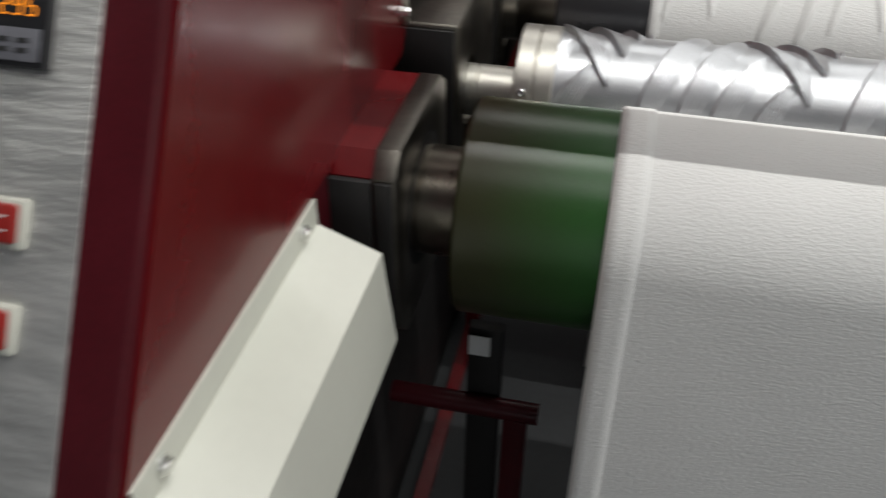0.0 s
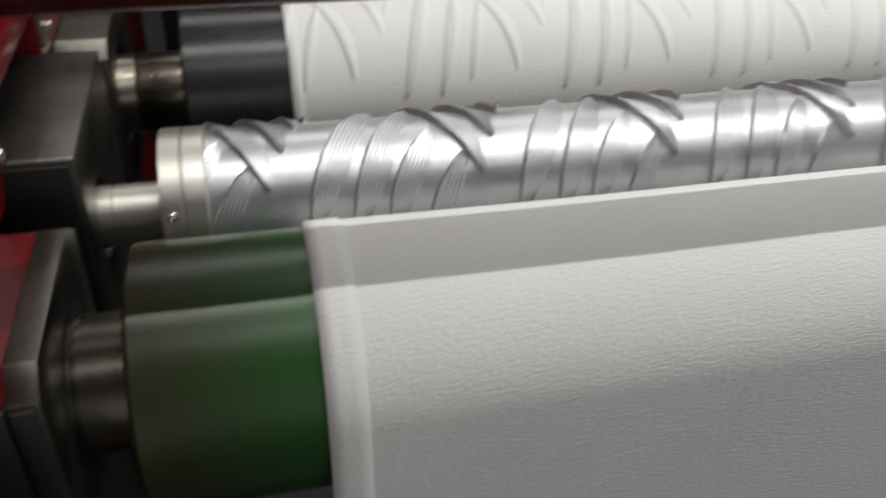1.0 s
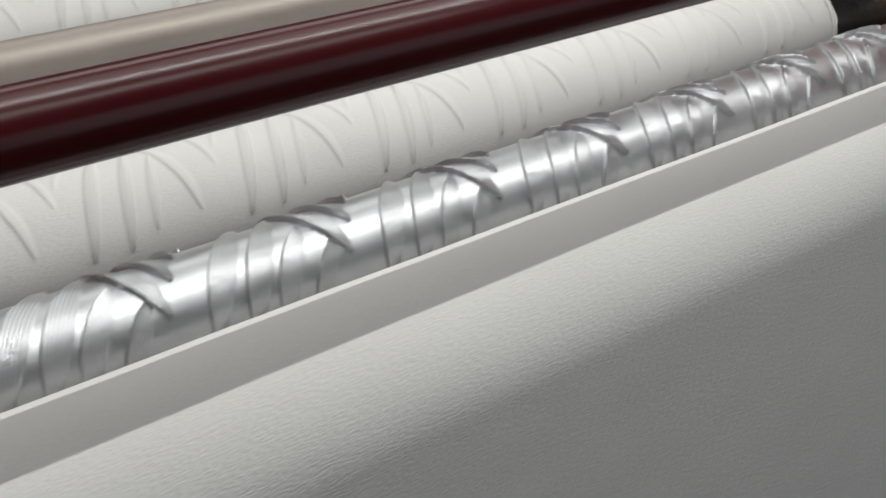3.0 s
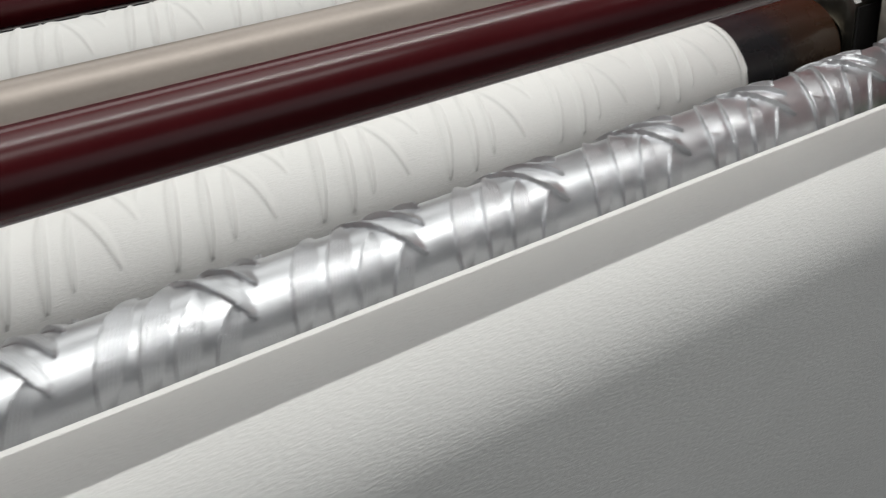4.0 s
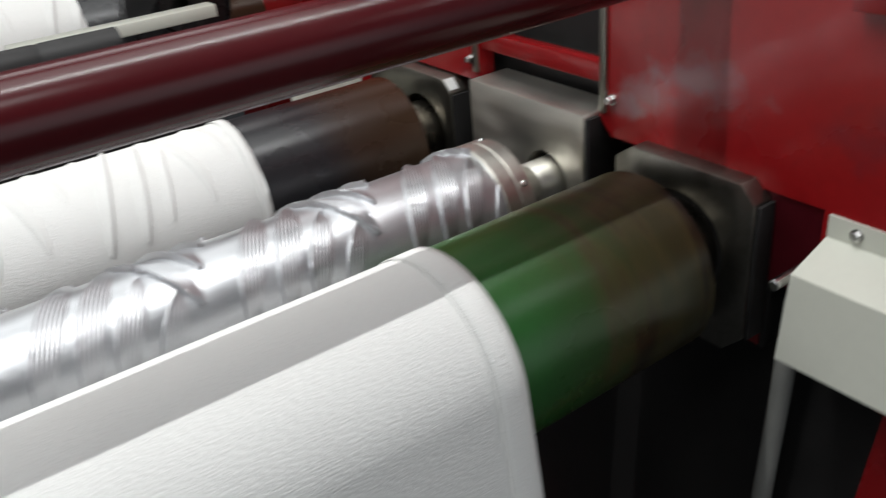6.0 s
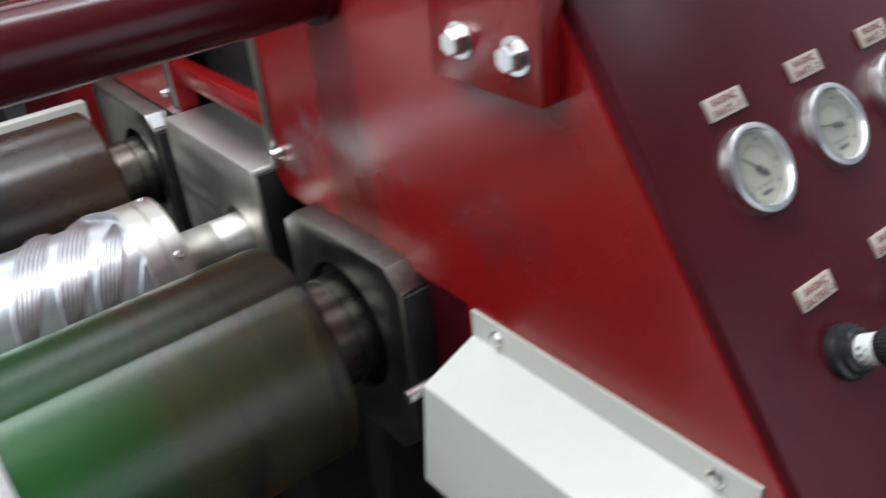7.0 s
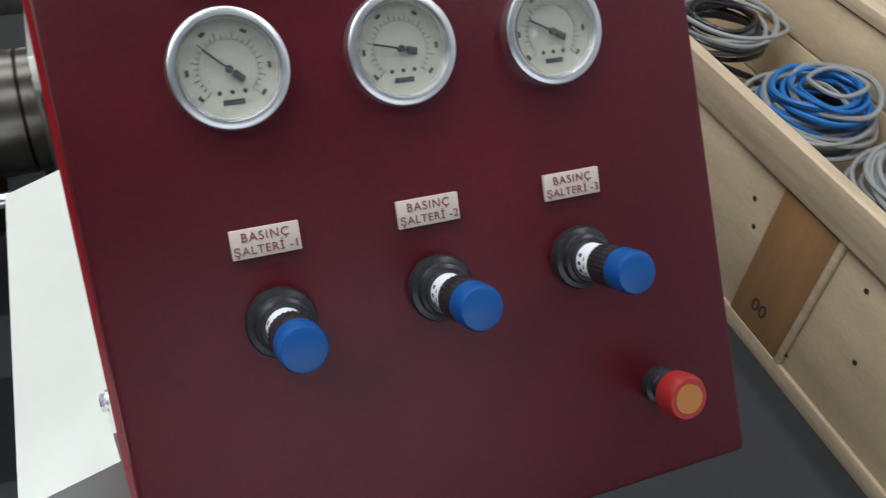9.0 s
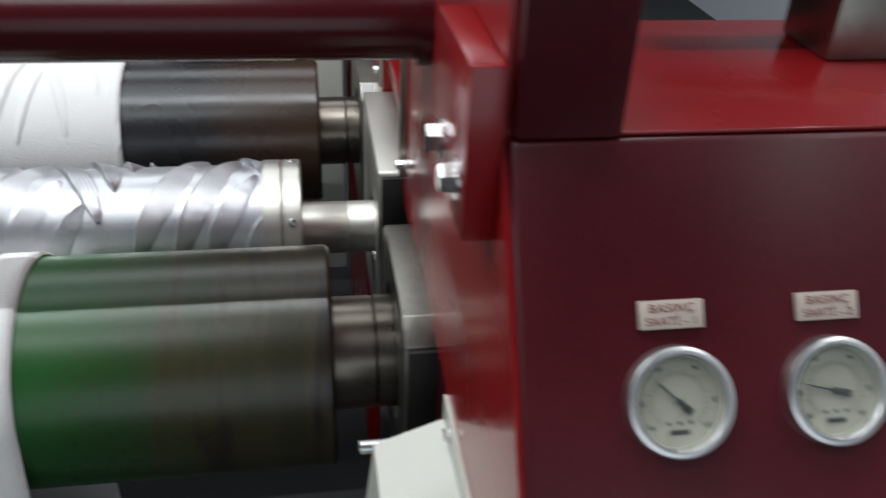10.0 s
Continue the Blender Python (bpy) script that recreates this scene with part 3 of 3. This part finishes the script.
# the left blocks and pad take the colours darkened for shade
for x0, x1, p0, p1, pad, grease, bright in ((XR - 0.03, XR + 0.01, XR + 0.0102, XR + 0.05, RED, GREASY, STEEL), (XL + 0.04, XL + 0.065, XL - 0.05, XL + 0.0398, SHADED_RED, SHADED_STEEL, SHADED_STEEL)):
    g = block(x0, x1, -0.118, 0.112, -0.13, 0.118, 0, 0, 0.078, 0.022, 0.030, grease, "scuffed greasy machined steel bearing block")
    bm = bmesh.new()
    prism(bm, [(-0.095, 0.116), (0.083, 0.116), (0.110, 0.098), (0.110, -0.128), (-0.116, -0.128), (-0.116, 0.095)], p0, p1)
    part("painted_pad", bm, pad, g, "red painted backing pad", 30)
    # the same added black sheet in front of the pad
    bm = bmesh.new()
    box(bm, p0, -0.124, -0.13, p1, -0.1165, 0.094, 0.001)
    part("dark_front_sheet", bm, BLACK_STEEL, g, "thin black sheet added over the front face")
    block(min(x0, p0), max(x1, p1), 0.176, 0.448, -0.13, 0.138, E_Y, E_Z, 0.048, 0.003, 0.003, bright, "brushed steel bearing block" if bright is STEEL else "steel bearing block, darkened for its dim surroundings")
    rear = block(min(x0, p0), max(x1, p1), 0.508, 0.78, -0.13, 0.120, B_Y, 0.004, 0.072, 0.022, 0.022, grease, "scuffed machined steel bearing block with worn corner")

    if bright is STEEL:
        bm = bmesh.new()
        prism(bm, [(0.5105, 0.1025), (0.527, 0.119), (0.5263, 0.1197), (0.5098, 0.1032)], x0 + 0.002, x0 + 0.022)
        part("paint_mark", bm, WHITE_PLASTIC, rear, "daub of white paint on the corner", 0)

# ---- cream guards ----


def guard(xp, side, y0, y1):
    g = thing("sheet_guard", "cream enamelled folded sheet metal guard screwed to the frame", "guard", (0, 0, ZG))
    bm = bmesh.new()
    prof = [(xp, 0.104), (xp - side * 0.003, 0.104), (xp - side * 0.003, 0.075), (xp - side * 0.066, 0.050), (xp - side * 0.078, -0.062), (xp - side * 0.01, -0.10), (xp, -0.10)]
    vs = [[bm.verts.new((x, y, z)) for x, z in prof] for y in (y0, y1)]
    n = len(prof)
    for k in range(n):
        bm.faces.new((vs[0][k], vs[0][(k + 1) % n], vs[1][(k + 1) % n], vs[1][k]))
    bm.faces.new(vs[0])
    bm.faces.new(vs[1][::-1])
    part("folded_sheet", bm, CREAM, g, "", 20)
    for y in (y1 - 0.036, y0 + 0.035):
        hex_bolt("screw", Matrix.Translation((xp - side * 0.003, y, 0.09)) @ Matrix.Rotation(math.pi if side > 0 else 0, 4, "Z"), g, 0.006, 0.004)
    return g


guard(XR, 1, -0.505, -0.198)
guard(XL, -1, -0.518, -0.176)

for y, z in ((0.478, 0.160), (0.148, 0.162)):
    hex_bolt("screw", Matrix.Translation((XR, y, z)) @ Matrix.Rotation(math.pi, 4, "Z"), right_frame, 0.006, 0.010)
    hex_bolt("screw", Matrix.Translation((XL, y, z)), left_frame, 0.006, 0.010)
stud = thing("stud_bolt", "bright stud end standing out beside the guard", "bolt", (2.606, -0.186, ZG + 0.035))
bm = bmesh.new()
lathe(bm, [(0, 0), (0, 0.006), (0.001, 0.007), (0.09, 0.007), (0.09, 0)], 20)
part("shank", bm, CHROME, stud)

# ---- right console fittings ----
bm = bmesh.new()
box(bm, XR - 0.022, -0.321, 0.340, XR, -0.20, 0.455, 0.002)
part("bolted_plate", bm, RED, right_frame, "red plate bolted to the frame")
for y in (-0.238, -0.298):
    hex_bolt("bolt", Matrix.Translation((XR - 0.022, y, 0.374)) @ Matrix.Rotation(math.pi, 4, "Z"), right_frame, 0.0105, 0.010)
bm = bmesh.new()
box(bm, XR + 0.005, -0.325, 0.41, XR + 0.072, -0.255, 0.9, 0.004)
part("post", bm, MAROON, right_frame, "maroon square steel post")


def text_part(name, body, size, mat, m, parent, spacing=1.0):
    cu = bpy.data.curves.new(name, "FONT")
    cu.body, cu.size, cu.align_x, cu.align_y, cu.extrude = body, size, "CENTER", "CENTER", 0.0002
    cu.space_character = spacing
    tmp = bpy.data.objects.new("tmp", cu)
    scene.collection.objects.link(tmp)
    me = bpy.data.meshes.new_from_object(tmp.evaluated_get(bpy.context.evaluated_depsgraph_get()))
    bpy.data.objects.remove(tmp)
    me.materials.clear()
    me.materials.append(mat)
    ob = new(name, me)
    ob.parent = parent
    ob.matrix_basis = m
    return ob


def name_plate(x, v, a, b):
    p = thing("name_plate", "small cream label plate with dark red lettering", "label", group="console labels")
    p.matrix_world = Matrix.Translation((0, 0, ZG)) @ on_panel(x, v)
    bm = bmesh.new()
    box(bm, -0.020, -0.0085, 0, 0.020, 0.0085, 0.0035, 0.0005)
    part("plate", bm, LABEL, p)
    text_part("lettering", a, 0.0074, INK, Matrix.Translation((0, 0.0036, 0.0037)), p, 1.15)
    text_part("lettering", b, 0.0070, INK, Matrix.Translation((0, -0.0042, 0.0037)), p, 1.1)
    return p


UP = Matrix.Rotation(radians(-90), 4, "Y")      # turns a lathe's x axis to local z


def gauge(x, v, needle):
    g = thing("pressure_gauge", "round glycerine pressure gauge with bright steel bezel", "gauge", group="console gauges")
    g.matrix_world = Matrix.Translation((0, 0, ZG)) @ on_panel(x, v)
    bm = bmesh.new()
    lathe(bm, [(0.0, 0.0335), (0.006, 0.0335), (0.009, 0.0328), (0.010, 0.031), (0.0098, 0.0285), (0.007, 0.0268), (0.003, 0.0268)], 72, UP)
    part("bezel", bm, BEZEL, g, "polished steel bezel")
    bm = bmesh.new()
    lathe(bm, [(0.001, 0), (0.001, 0.027), (0.003, 0.027), (0.003, 0)], 48, UP)
    part("dial", bm, DIAL, g, "pale dial face")
    bm = bmesh.new()
    for k in range(28):
        a = radians(-45 + 270 * k / 27)
        ln = 0.004 if k % 3 == 0 else 0.002
        box(bm, -0.0002, 0.0165, 0.0031, 0.0002, 0.0165 + ln, 0.0033, 0, Matrix.Rotation(a - radians(90), 4, "Z"))
    for k in range(60):
        a = radians(-45 + 270 * k / 59)
        box(bm, -0.0004, 0.0161, 0.0031, 0.0004, 0.0164, 0.0033, 0, Matrix.Rotation(a - radians(90), 4, "Z"))
    for a in (-40, 0, 60, 120, 180, 220):
        box(bm, -0.0018, 0.0215, 0.0031, 0.0018, 0.0235, 0.0033, 0, Matrix.Rotation(radians(a - 90), 4, "Z"))
    for q in (-0.007, 0, 0.007):
        lathe(bm, [(0.0031, 0), (0.0031, 0.0013), (0.0033, 0.0013), (0.0033, 0)], 12, Matrix.Translation((q, -0.0125, 0)) @ UP)
    box(bm, -0.006, -0.0195, 0.0031, 0.006, -0.0165, 0.0033)
    part("dial_marks", bm, DARK_INK, g)
    bm = bmesh.new()
    box(bm, -0.0006, -0.006, 0.0045, 0.0006, 0.017, 0.0052)
    box(bm, -0.0022, -0.010, 0.0045, 0.0022, -0.003, 0.0053, 0.0004)
    lathe(bm, [(0.004, 0), (0.004, 0.0022), (0.006, 0.0022), (0.006, 0)], 20, UP)
    ob = part("needle", bm, DARK_INK, g, "black pointer")
    ob.matrix_basis = Matrix.Rotation(radians(needle), 4, "Z")
    bm = bmesh.new()
    lathe(bm, [(0.0075, 0), (0.0075, 0.0266), (0.0088, 0.0266), (0.0088, 0)], 48, UP)
    ob = part("glass", bm, GLASS, g, "clear cover glass")
    ob.visible_shadow = False
    return g


def regulator(x, v):
    r = thing("regulator_knob", "black pressure regulator with white band and blue cap", "regulator", group="console regulators")
    r.matrix_world = Matrix.Translation((0, 0, ZG)) @ on_panel(x, v) @ Matrix.Diagonal((0.96, 0.96, 1.05, 1))
    bm = bmesh.new()
    lathe(bm, [(0, 0), (0, 0.0216), (0.005, 0.0222), (0.008, 0.0210), (0.009, 0.0178), (0.014, 0.0172), (0.015, 0.0150), (0.0165, 0.0145), (0.0165, 0)], 56, UP)
    part("collar", bm, BLACK_PLASTIC, r, "black panel nut")
    bm = bmesh.new()
    lathe(bm, [(0.0165, 0), (0.0165, 0.0120), (0.030, 0.0120), (0.030, 0)], 48, UP)
    band = part("band", bm, WHITE_PLASTIC, r, "white printed band")
    bm = bmesh.new()
    for q in range(7):
        for row in range(2):
            box(bm, -0.0002, -0.0012, 0.0185 + 0.006 * row, 0.0121, 0.0012, 0.0215 + 0.004 * row, 0, Matrix.Rotation(radians(150 + 26 * q + 9 * row), 4, "Z"))
    part("band_print", bm, DARK_INK, band, "small unreadable black print")
    bm = bmesh.new()
    lathe(bm, [(0.030, 0), (0.030, 0.0126), (0.033, 0.0138), (0.050, 0.0138), (0.0515, 0.0130), (0.0515, 0)], 112, UP)
    for vert in bm.verts:
        if vert.co.xy.length > 0.0136:
            vert.co.xy *= 1 + 0.03 * math.cos(28 * math.atan2(vert.co.y, vert.co.x))
    part("grip", bm, BLACK_PLASTIC, r, "ribbed black grip")
    bm = bmesh.new()
    lathe(bm, [(0.0515, 0), (0.0515, 0.0141), (0.064, 0.0141), (0.0665, 0.0128), (0.0672, 0.0105), (0.0672, 0)], 56, UP)
    part("cap", bm, BLUE_PLASTIC, r, "blue cap")
    return r


for k in range(3):
    gx = 2.784 + 0.1 * k
    gauge(gx - 0.003, 0.1575, (47, 76, 62)[k])
    name_plate(gx - 0.004, 0.106, "BASINÇ", "SAATİ - %d" % (k + 1))
    name_plate(gx + 0.001, 0.255, "BASINÇ", "ŞALTERİ -%d" % (k + 1))
    regulator(gx + 0.002, 0.304)

estop = thing("emergency_stop", "red mushroom emergency stop button with yellow face", "push button")
estop.matrix_world = Matrix.Translation((0, 0, ZG)) @ on_panel(3.038, 0.407) @ Matrix.Diagonal((0.88, 0.88, 1.15, 1))
bm = bmesh.new()
lathe(bm, [(0, 0), (0, 0.0145), (0.006, 0.0145), (0.007, 0.011), (0.014, 0.011), (0.014, 0)], 40, UP)
part("collar", bm, BLACK_PLASTIC, estop)
bm = bmesh.new()
lathe(bm, [(0.014, 0), (0.014, 0.012), (0.018, 0.0175), (0.028, 0.0185), (0.032, 0.016), (0.032, 0.012), (0.031, 0.012), (0.031, 0)], 48, UP)
part("head", bm, ESTOP_RED, estop)
bm = bmesh.new()
lathe(bm, [(0.031, 0), (0.031, 0.0118), (0.0325, 0.0118), (0.0325, 0)], 40, UP)
part("face", bm, ESTOP_YELLOW, estop, "orange yellow face disc")

# ---- left console fittings ----
plate = thing("control_plate", "brushed aluminium control plate on the dark red console", "control panel")
plate.matrix_world = Matrix.Translation((0, 0, ZG)) @ on_panel(-0.34, 0.22)
bm = bmesh.new()
box(bm, -0.20, -0.215, 0, 0.178, 0.20, 0.003, 0.001)
part("plate", bm, BRUSHED, plate)


def rocker(x, v):
    b = thing("push_button", "red square push button in a grey frame", "push button", group="control buttons")
    b.matrix_world = Matrix.Translation((0, 0, ZG)) @ on_panel(x, v, 0.003)
    bm = bmesh.new()
    box(bm, -0.016, -0.016, 0, 0.016, 0.016, 0.006, 0.003)
    part("frame", bm, CREAM, b, "pale frame")
    bm = bmesh.new()
    box(bm, -0.012, -0.0125, 0.004, 0.012, 0.0125, 0.011, 0.003)
    cap = part("cap", bm, ESTOP_RED, b, "red translucent cap")
    bm = bmesh.new()
    for q in (-0.0045, 0.0045):
        box(bm, -0.0065, q - 0.0006, 0.0108, 0.0065, q + 0.0006, 0.0114)
    part("mark", bm, WHITE_PLASTIC, cap, "white printed mark")
    return b


rocker(-0.211, 0.202)
rocker(-0.211, 0.268)
disp = thing("digital_display", "black digital display with lit amber digits", "display")
disp.matrix_world = Matrix.Translation((0, 0, ZG)) @ on_panel(-0.2405, 0.0635, 0.003)
bm = bmesh.new()
box(bm, -0.0495, -0.0435, 0, 0.0495, 0.0435, 0.008, 0.002)
part("housing", bm, BLACK_PLASTIC, disp)
bm = bmesh.new()
box(bm, -0.044, -0.040, 0.008, 0.0455, -0.020, 0.0092, 0.0005)
part("key_strip", bm, KEY_GREY, disp, "grey key strip with unreadable print")
for k in range(3):
    bm = bmesh.new()
    for q in range(2):
        box(bm, 0.004 + 0.013 * k, -0.035 + 0.006 * q, 0.0093, 0.012 + 0.013 * k, -0.032 + 0.006 * q, 0.0096)
    part("key_print", bm, DARK_INK, disp)
AMBER = glow("amber_segments", (1.0, 0.30, 0.015), 1.0)
SEG = {"2": "abged", "9": "abcdfg", "5": "afgcd"}
for k, d in enumerate("295"):
    bm = bmesh.new()
    w, hh, t = 0.0050, 0.0056, 0.00055
    for s in SEG[d]:
        if s in "agd":
            z = {"a": hh, "g": 0, "d": -hh}[s]
            box(bm, -w / 2 + t, z - t, 0.0083, w / 2 - t, z + t, 0.0088)
        else:
            x = w / 2 if s in "bc" else -w / 2
            y = hh / 2 if s in "bf" else -hh / 2
            box(bm, x - t, y - hh / 2 + t, 0.0083, x + t, y + hh / 2 - t, 0.0088)
    ob = part("digit", bm, AMBER, disp, "lit amber digit")
    ob.location = (0.019 + 0.0092 * k, -0.0065, 0)

knob = thing("selector_knob", "black round selector knob on the aluminium plate", "knob")
knob.matrix_world = Matrix.Translation((0, 0, ZG)) @ on_panel(-0.243, 0.148, 0.003)
bm = bmesh.new()
lathe(bm, [(0, 0), (0, 0.016), (0.004, 0.016), (0.005, 0.013), (0.018, 0.012), (0.018, 0)], 40, UP)
part("grip", bm, BLACK_PLASTIC, knob)

# ---- under the rolls ----
tie = thing("tie_bar", "maroon painted tie bar with a post below the rolls", "machine frame", (0, 0.05, ZG))
bm = bmesh.new()
lathe(bm, [(XL, 0), (XL, 0.016), (0.10, 0.016), (0.10, 0)], 32, Matrix.Translation((0, 0, -0.39)))
part("bar", bm, MAROON, tie)
bm = bmesh.new()
box(bm, 0.05, -0.018, -0.95, 0.085, 0.018, -0.395, 0.003)
part("post", bm, MAROON, tie)
tag = thing("paper_tag", "small white torn paper tag on the frame", "tag", (0.01, 0.05, ZG - 0.27))
bm = bmesh.new()
prism(bm, [(-0.002, -0.018), (0.0, -0.016), (0.001, 0.016), (-0.002, 0.018)], -0.016, 0.014)
part("tag", bm, WHITE_PLASTIC, tag)
bracket = thing("tag_bracket", "dark steel bracket under the roll", "bracket", (0.01, 0.062, ZG))
bm = bmesh.new()
box(bm, -0.02, 0, -0.95, 0.03, 0.02, -0.25, 0.003)
part("bracket", bm, BLACK_STEEL, bracket)

# ---- behind the rolls ----
motor = thing("drive_pulley", "black drive pulley with a bored hub", "pulley", (2.41, 1.12, ZG + 0.215))
bm = bmesh.new()
lathe(bm, [(-0.03, 0.022), (-0.03, 0.045), (-0.015, 0.05), (-0.01, 0.11), (-0.02, 0.110), (0.03, 0.110), (0.03, 0.022)], 56, Matrix.Rotation(radians(90), 4, "Z"))
part("wheel", bm, BLACK_PLASTIC, motor)
bm = bmesh.new()
box(bm, -0.035, 0.03, -1.15, 0.035, 0.10, 0.02, 0.004)
part("stand", bm, BLACK_STEEL, motor)
cover = thing("machine_cover", "black sheet steel cover behind the rolls", "cover", (0, 1.9, 0))
bm = bmesh.new()
box(bm, -0.1, 0, 0, 2.68, 0.05, 1.75, 0.004)
part("sheet", bm, BLACK_STEEL, cover)
strip = thing("cream_rail", "cream enamelled rail behind the black roll", "rail", (0, 0.95, ZG))
bm = bmesh.new()
box(bm, 2.05, -0.02, 0.220, 2.425, 0.02, 0.244, 0.003)
part("rail", bm, CREAM, strip)
bm = bmesh.new()
box(bm, 2.09, -0.015, -0.95, 2.12, 0.015, 0.220, 0.002)
part("leg", bm, BLACK_STEEL, strip, "black leg")
strip = thing("cream_cover", "cream enamelled sheet cover behind the black roll", "cover", (0, 0.80, ZG))
bm = bmesh.new()
box(bm, 2.49, -0.012, -0.40, 2.640, 0.012, 0.084, 0.003)
part("sheet", bm, CREAM, strip)
bm = bmesh.new()
box(bm, 2.55, -0.010, -0.95, 2.58, 0.010, -0.40)
part("leg", bm, BLACK_STEEL, strip, "black leg")

# ---- on the console ----
clamp = thing("steel_clamp", "worn grey steel clamp block on the red console top", "clamp", (2.985, -0.165, ZG + 0.4135))
bm = bmesh.new()
box(bm, -0.030, -0.040, 0, 0.040, 0.030, 0.055, 0.003)
part("jaw", bm, GREASY, clamp)
bm = bmesh.new()
box(bm, -0.15, -0.004, 0.055, 0.05, 0.028, 0.072, 0.003)
part("arm", bm, GREASY, clamp)

hose = thing("air_hose", "pale grey ribbed air hose behind the guard", "hose", (0, 0, ZG))
bm = bmesh.new()
rope(bm, [(2.71, -0.165, 0.085), (2.706, -0.165, 0.04), (2.70, -0.16, -0.05), (2.71, -0.15, -0.2), (2.72, -0.13, -0.55)], 0.014, 16)
part("hose", bm, GREY_CABLE, hose)

# ---- crate ----
crate = thing("wooden_crate", "open pine board crate holding coiled cables", "crate", (4.01, 0, 0))


def board(name, x0, y0, z0, x1, y1, z1, mat, label=""):
    bm = bmesh.new()
    box(bm, x0, y0, z0, x1, y1, z1, 0.003)
    return part(name, bm, mat, crate, label, 30)


Y0, Y1 = -1.0, 1.1
board("top_rail", -0.012, Y0, 0.425, 0.022, Y1, 0.52, WOOD, "worn pine top rail")
board("skid", -0.004, Y0, 0.0, 0.03, Y1, 0.045, WOOD)
board("side_panel", 0.004, 0.175, 0.045, 0.018, Y1, 0.425, PLY, "pale plywood panel")
board("side_panel", 0.004, Y0, 0.045, 0.018, -0.02, 0.425, PLY, "pale plywood panel")
board("batten", -0.002, 0.0, 0.045, 0.022, 0.172, 0.424, BATTEN, "brown stained batten")
board("batten", -0.006, -0.018, 0.045, 0.022, -0.002, 0.424, WOOD)
for k in range(4):
    board("back_board", 0.36, Y0, 0.02 + 0.15 * k, 0.385, Y1, 0.163 + 0.15 * k, PLY)
board("end_board", 0.022, Y0, 0.02, 0.36, Y0 + 0.025, 0.51, WOOD)
board("end_board", 0.022, Y1 - 0.025, 0.02, 0.36, Y1, 0.51, WOOD)
board("base_board", 0.022, Y0 + 0.025, 0.02, 0.36, Y1 - 0.025, 0.05, WOOD)
board("back_rail", 0.345, Y0, 0.622, 0.41, Y1, 0.655, WOOD, "worn pine top rail")
for y, z in ((-0.10, 0.37), (-0.16, 0.22), (0.24, 0.33), (0.21, 0.27), (-0.30, 0.30), (-0.02, 0.08)):
    bm = bmesh.new()
    lathe(bm, [(-0.0015, 0), (-0.0015, 0.006), (0.006, 0.006), (0.006, 0)], 14, Matrix.Translation((0.004, y, z)))
    part("knot", bm, KNOT, crate, "dark knot in the wood", 0)
mm = Matrix(((0, 0, -1, -0.0025), (-1, 0, 0, 0.095), (0, 1, 0, 0.115), (0, 0, 0, 1)))
text_part("stencil", "00", 0.05, DARK_INK, mm, crate)


def coil(x, y, z, r, loops, mats, seed, label):
    t = thing("cable_coil", label, "cable", (x, y, z), "cables in the crate")
    rnd = random.Random(seed)
    for k in range(loops):
        bm = bmesh.new()
        rr = r * rnd.uniform(0.62, 1.04)
        cx, cy, cz = rnd.uniform(-0.02, 0.02), rnd.uniform(-0.02, 0.02), 0.008 + 0.07 * k / loops + rnd.uniform(0, 0.02)
        ph, tl, ta = rnd.uniform(0, 6.28), rnd.uniform(0.0, 0.16), rnd.uniform(0, 6.28)
        el = rnd.uniform(0.86, 1.0)
        pts = []
        for q in range(45):
            a = ph + 2 * math.pi * 1.02 * q / 44
            pts.append((cx + rr * math.cos(a), cy + rr * el * math.sin(a), cz + rr * tl * math.cos(a - ta) + 0.004 * math.sin(3 * a + k)))
        rope(bm, pts, rnd.uniform(0.0045, 0.007), 7)
        part("cable_loop", bm, mats[k % len(mats)], t)
    return t


coil(4.21, 0.36, 0.40, 0.155, 20, [GREY_CABLE, GREY_CABLE, BLUE_CABLE], 3, "coiled grey and blue cables lying in the crate")
coil(4.21, 0.34, 0.46, 0.10, 12, [BLUE_CABLE, BLUE_CABLE, GREY_CABLE], 5, "coiled bright blue cable in the crate")
coil(4.21, 0.0, 0.45, 0.15, 18, [GREY_CABLE], 8, "coiled grey cable lying in the crate")
coil(4.21, 0.72, 0.43, 0.14, 12, [BLACK_PLASTIC, GREY_CABLE], 12, "coiled black and grey cables in the crate")
fill = thing("cable_heap", "tangled dark cables filling the crate", "cable", (4.20, 0.1, 0.05))
rnd = random.Random(4)
for k in range(26):
    bm = bmesh.new()
    y, a = rnd.uniform(-0.9, 0.8), rnd.uniform(0, 6.28)
    pts = [(0.15 * math.cos(a + 0.28 * q) * rnd.uniform(0.95, 1.0), y + 0.15 * math.sin(a + 0.28 * q), 0.01 + 0.27 * k / 26 + 0.01 * math.sin(q)) for q in range(24)]
    rope(bm, pts, 0.009, 6)
    part("cable_loop", bm, (BLACK_PLASTIC, GREY_CABLE, BLACK_PLASTIC)[k % 3], fill)
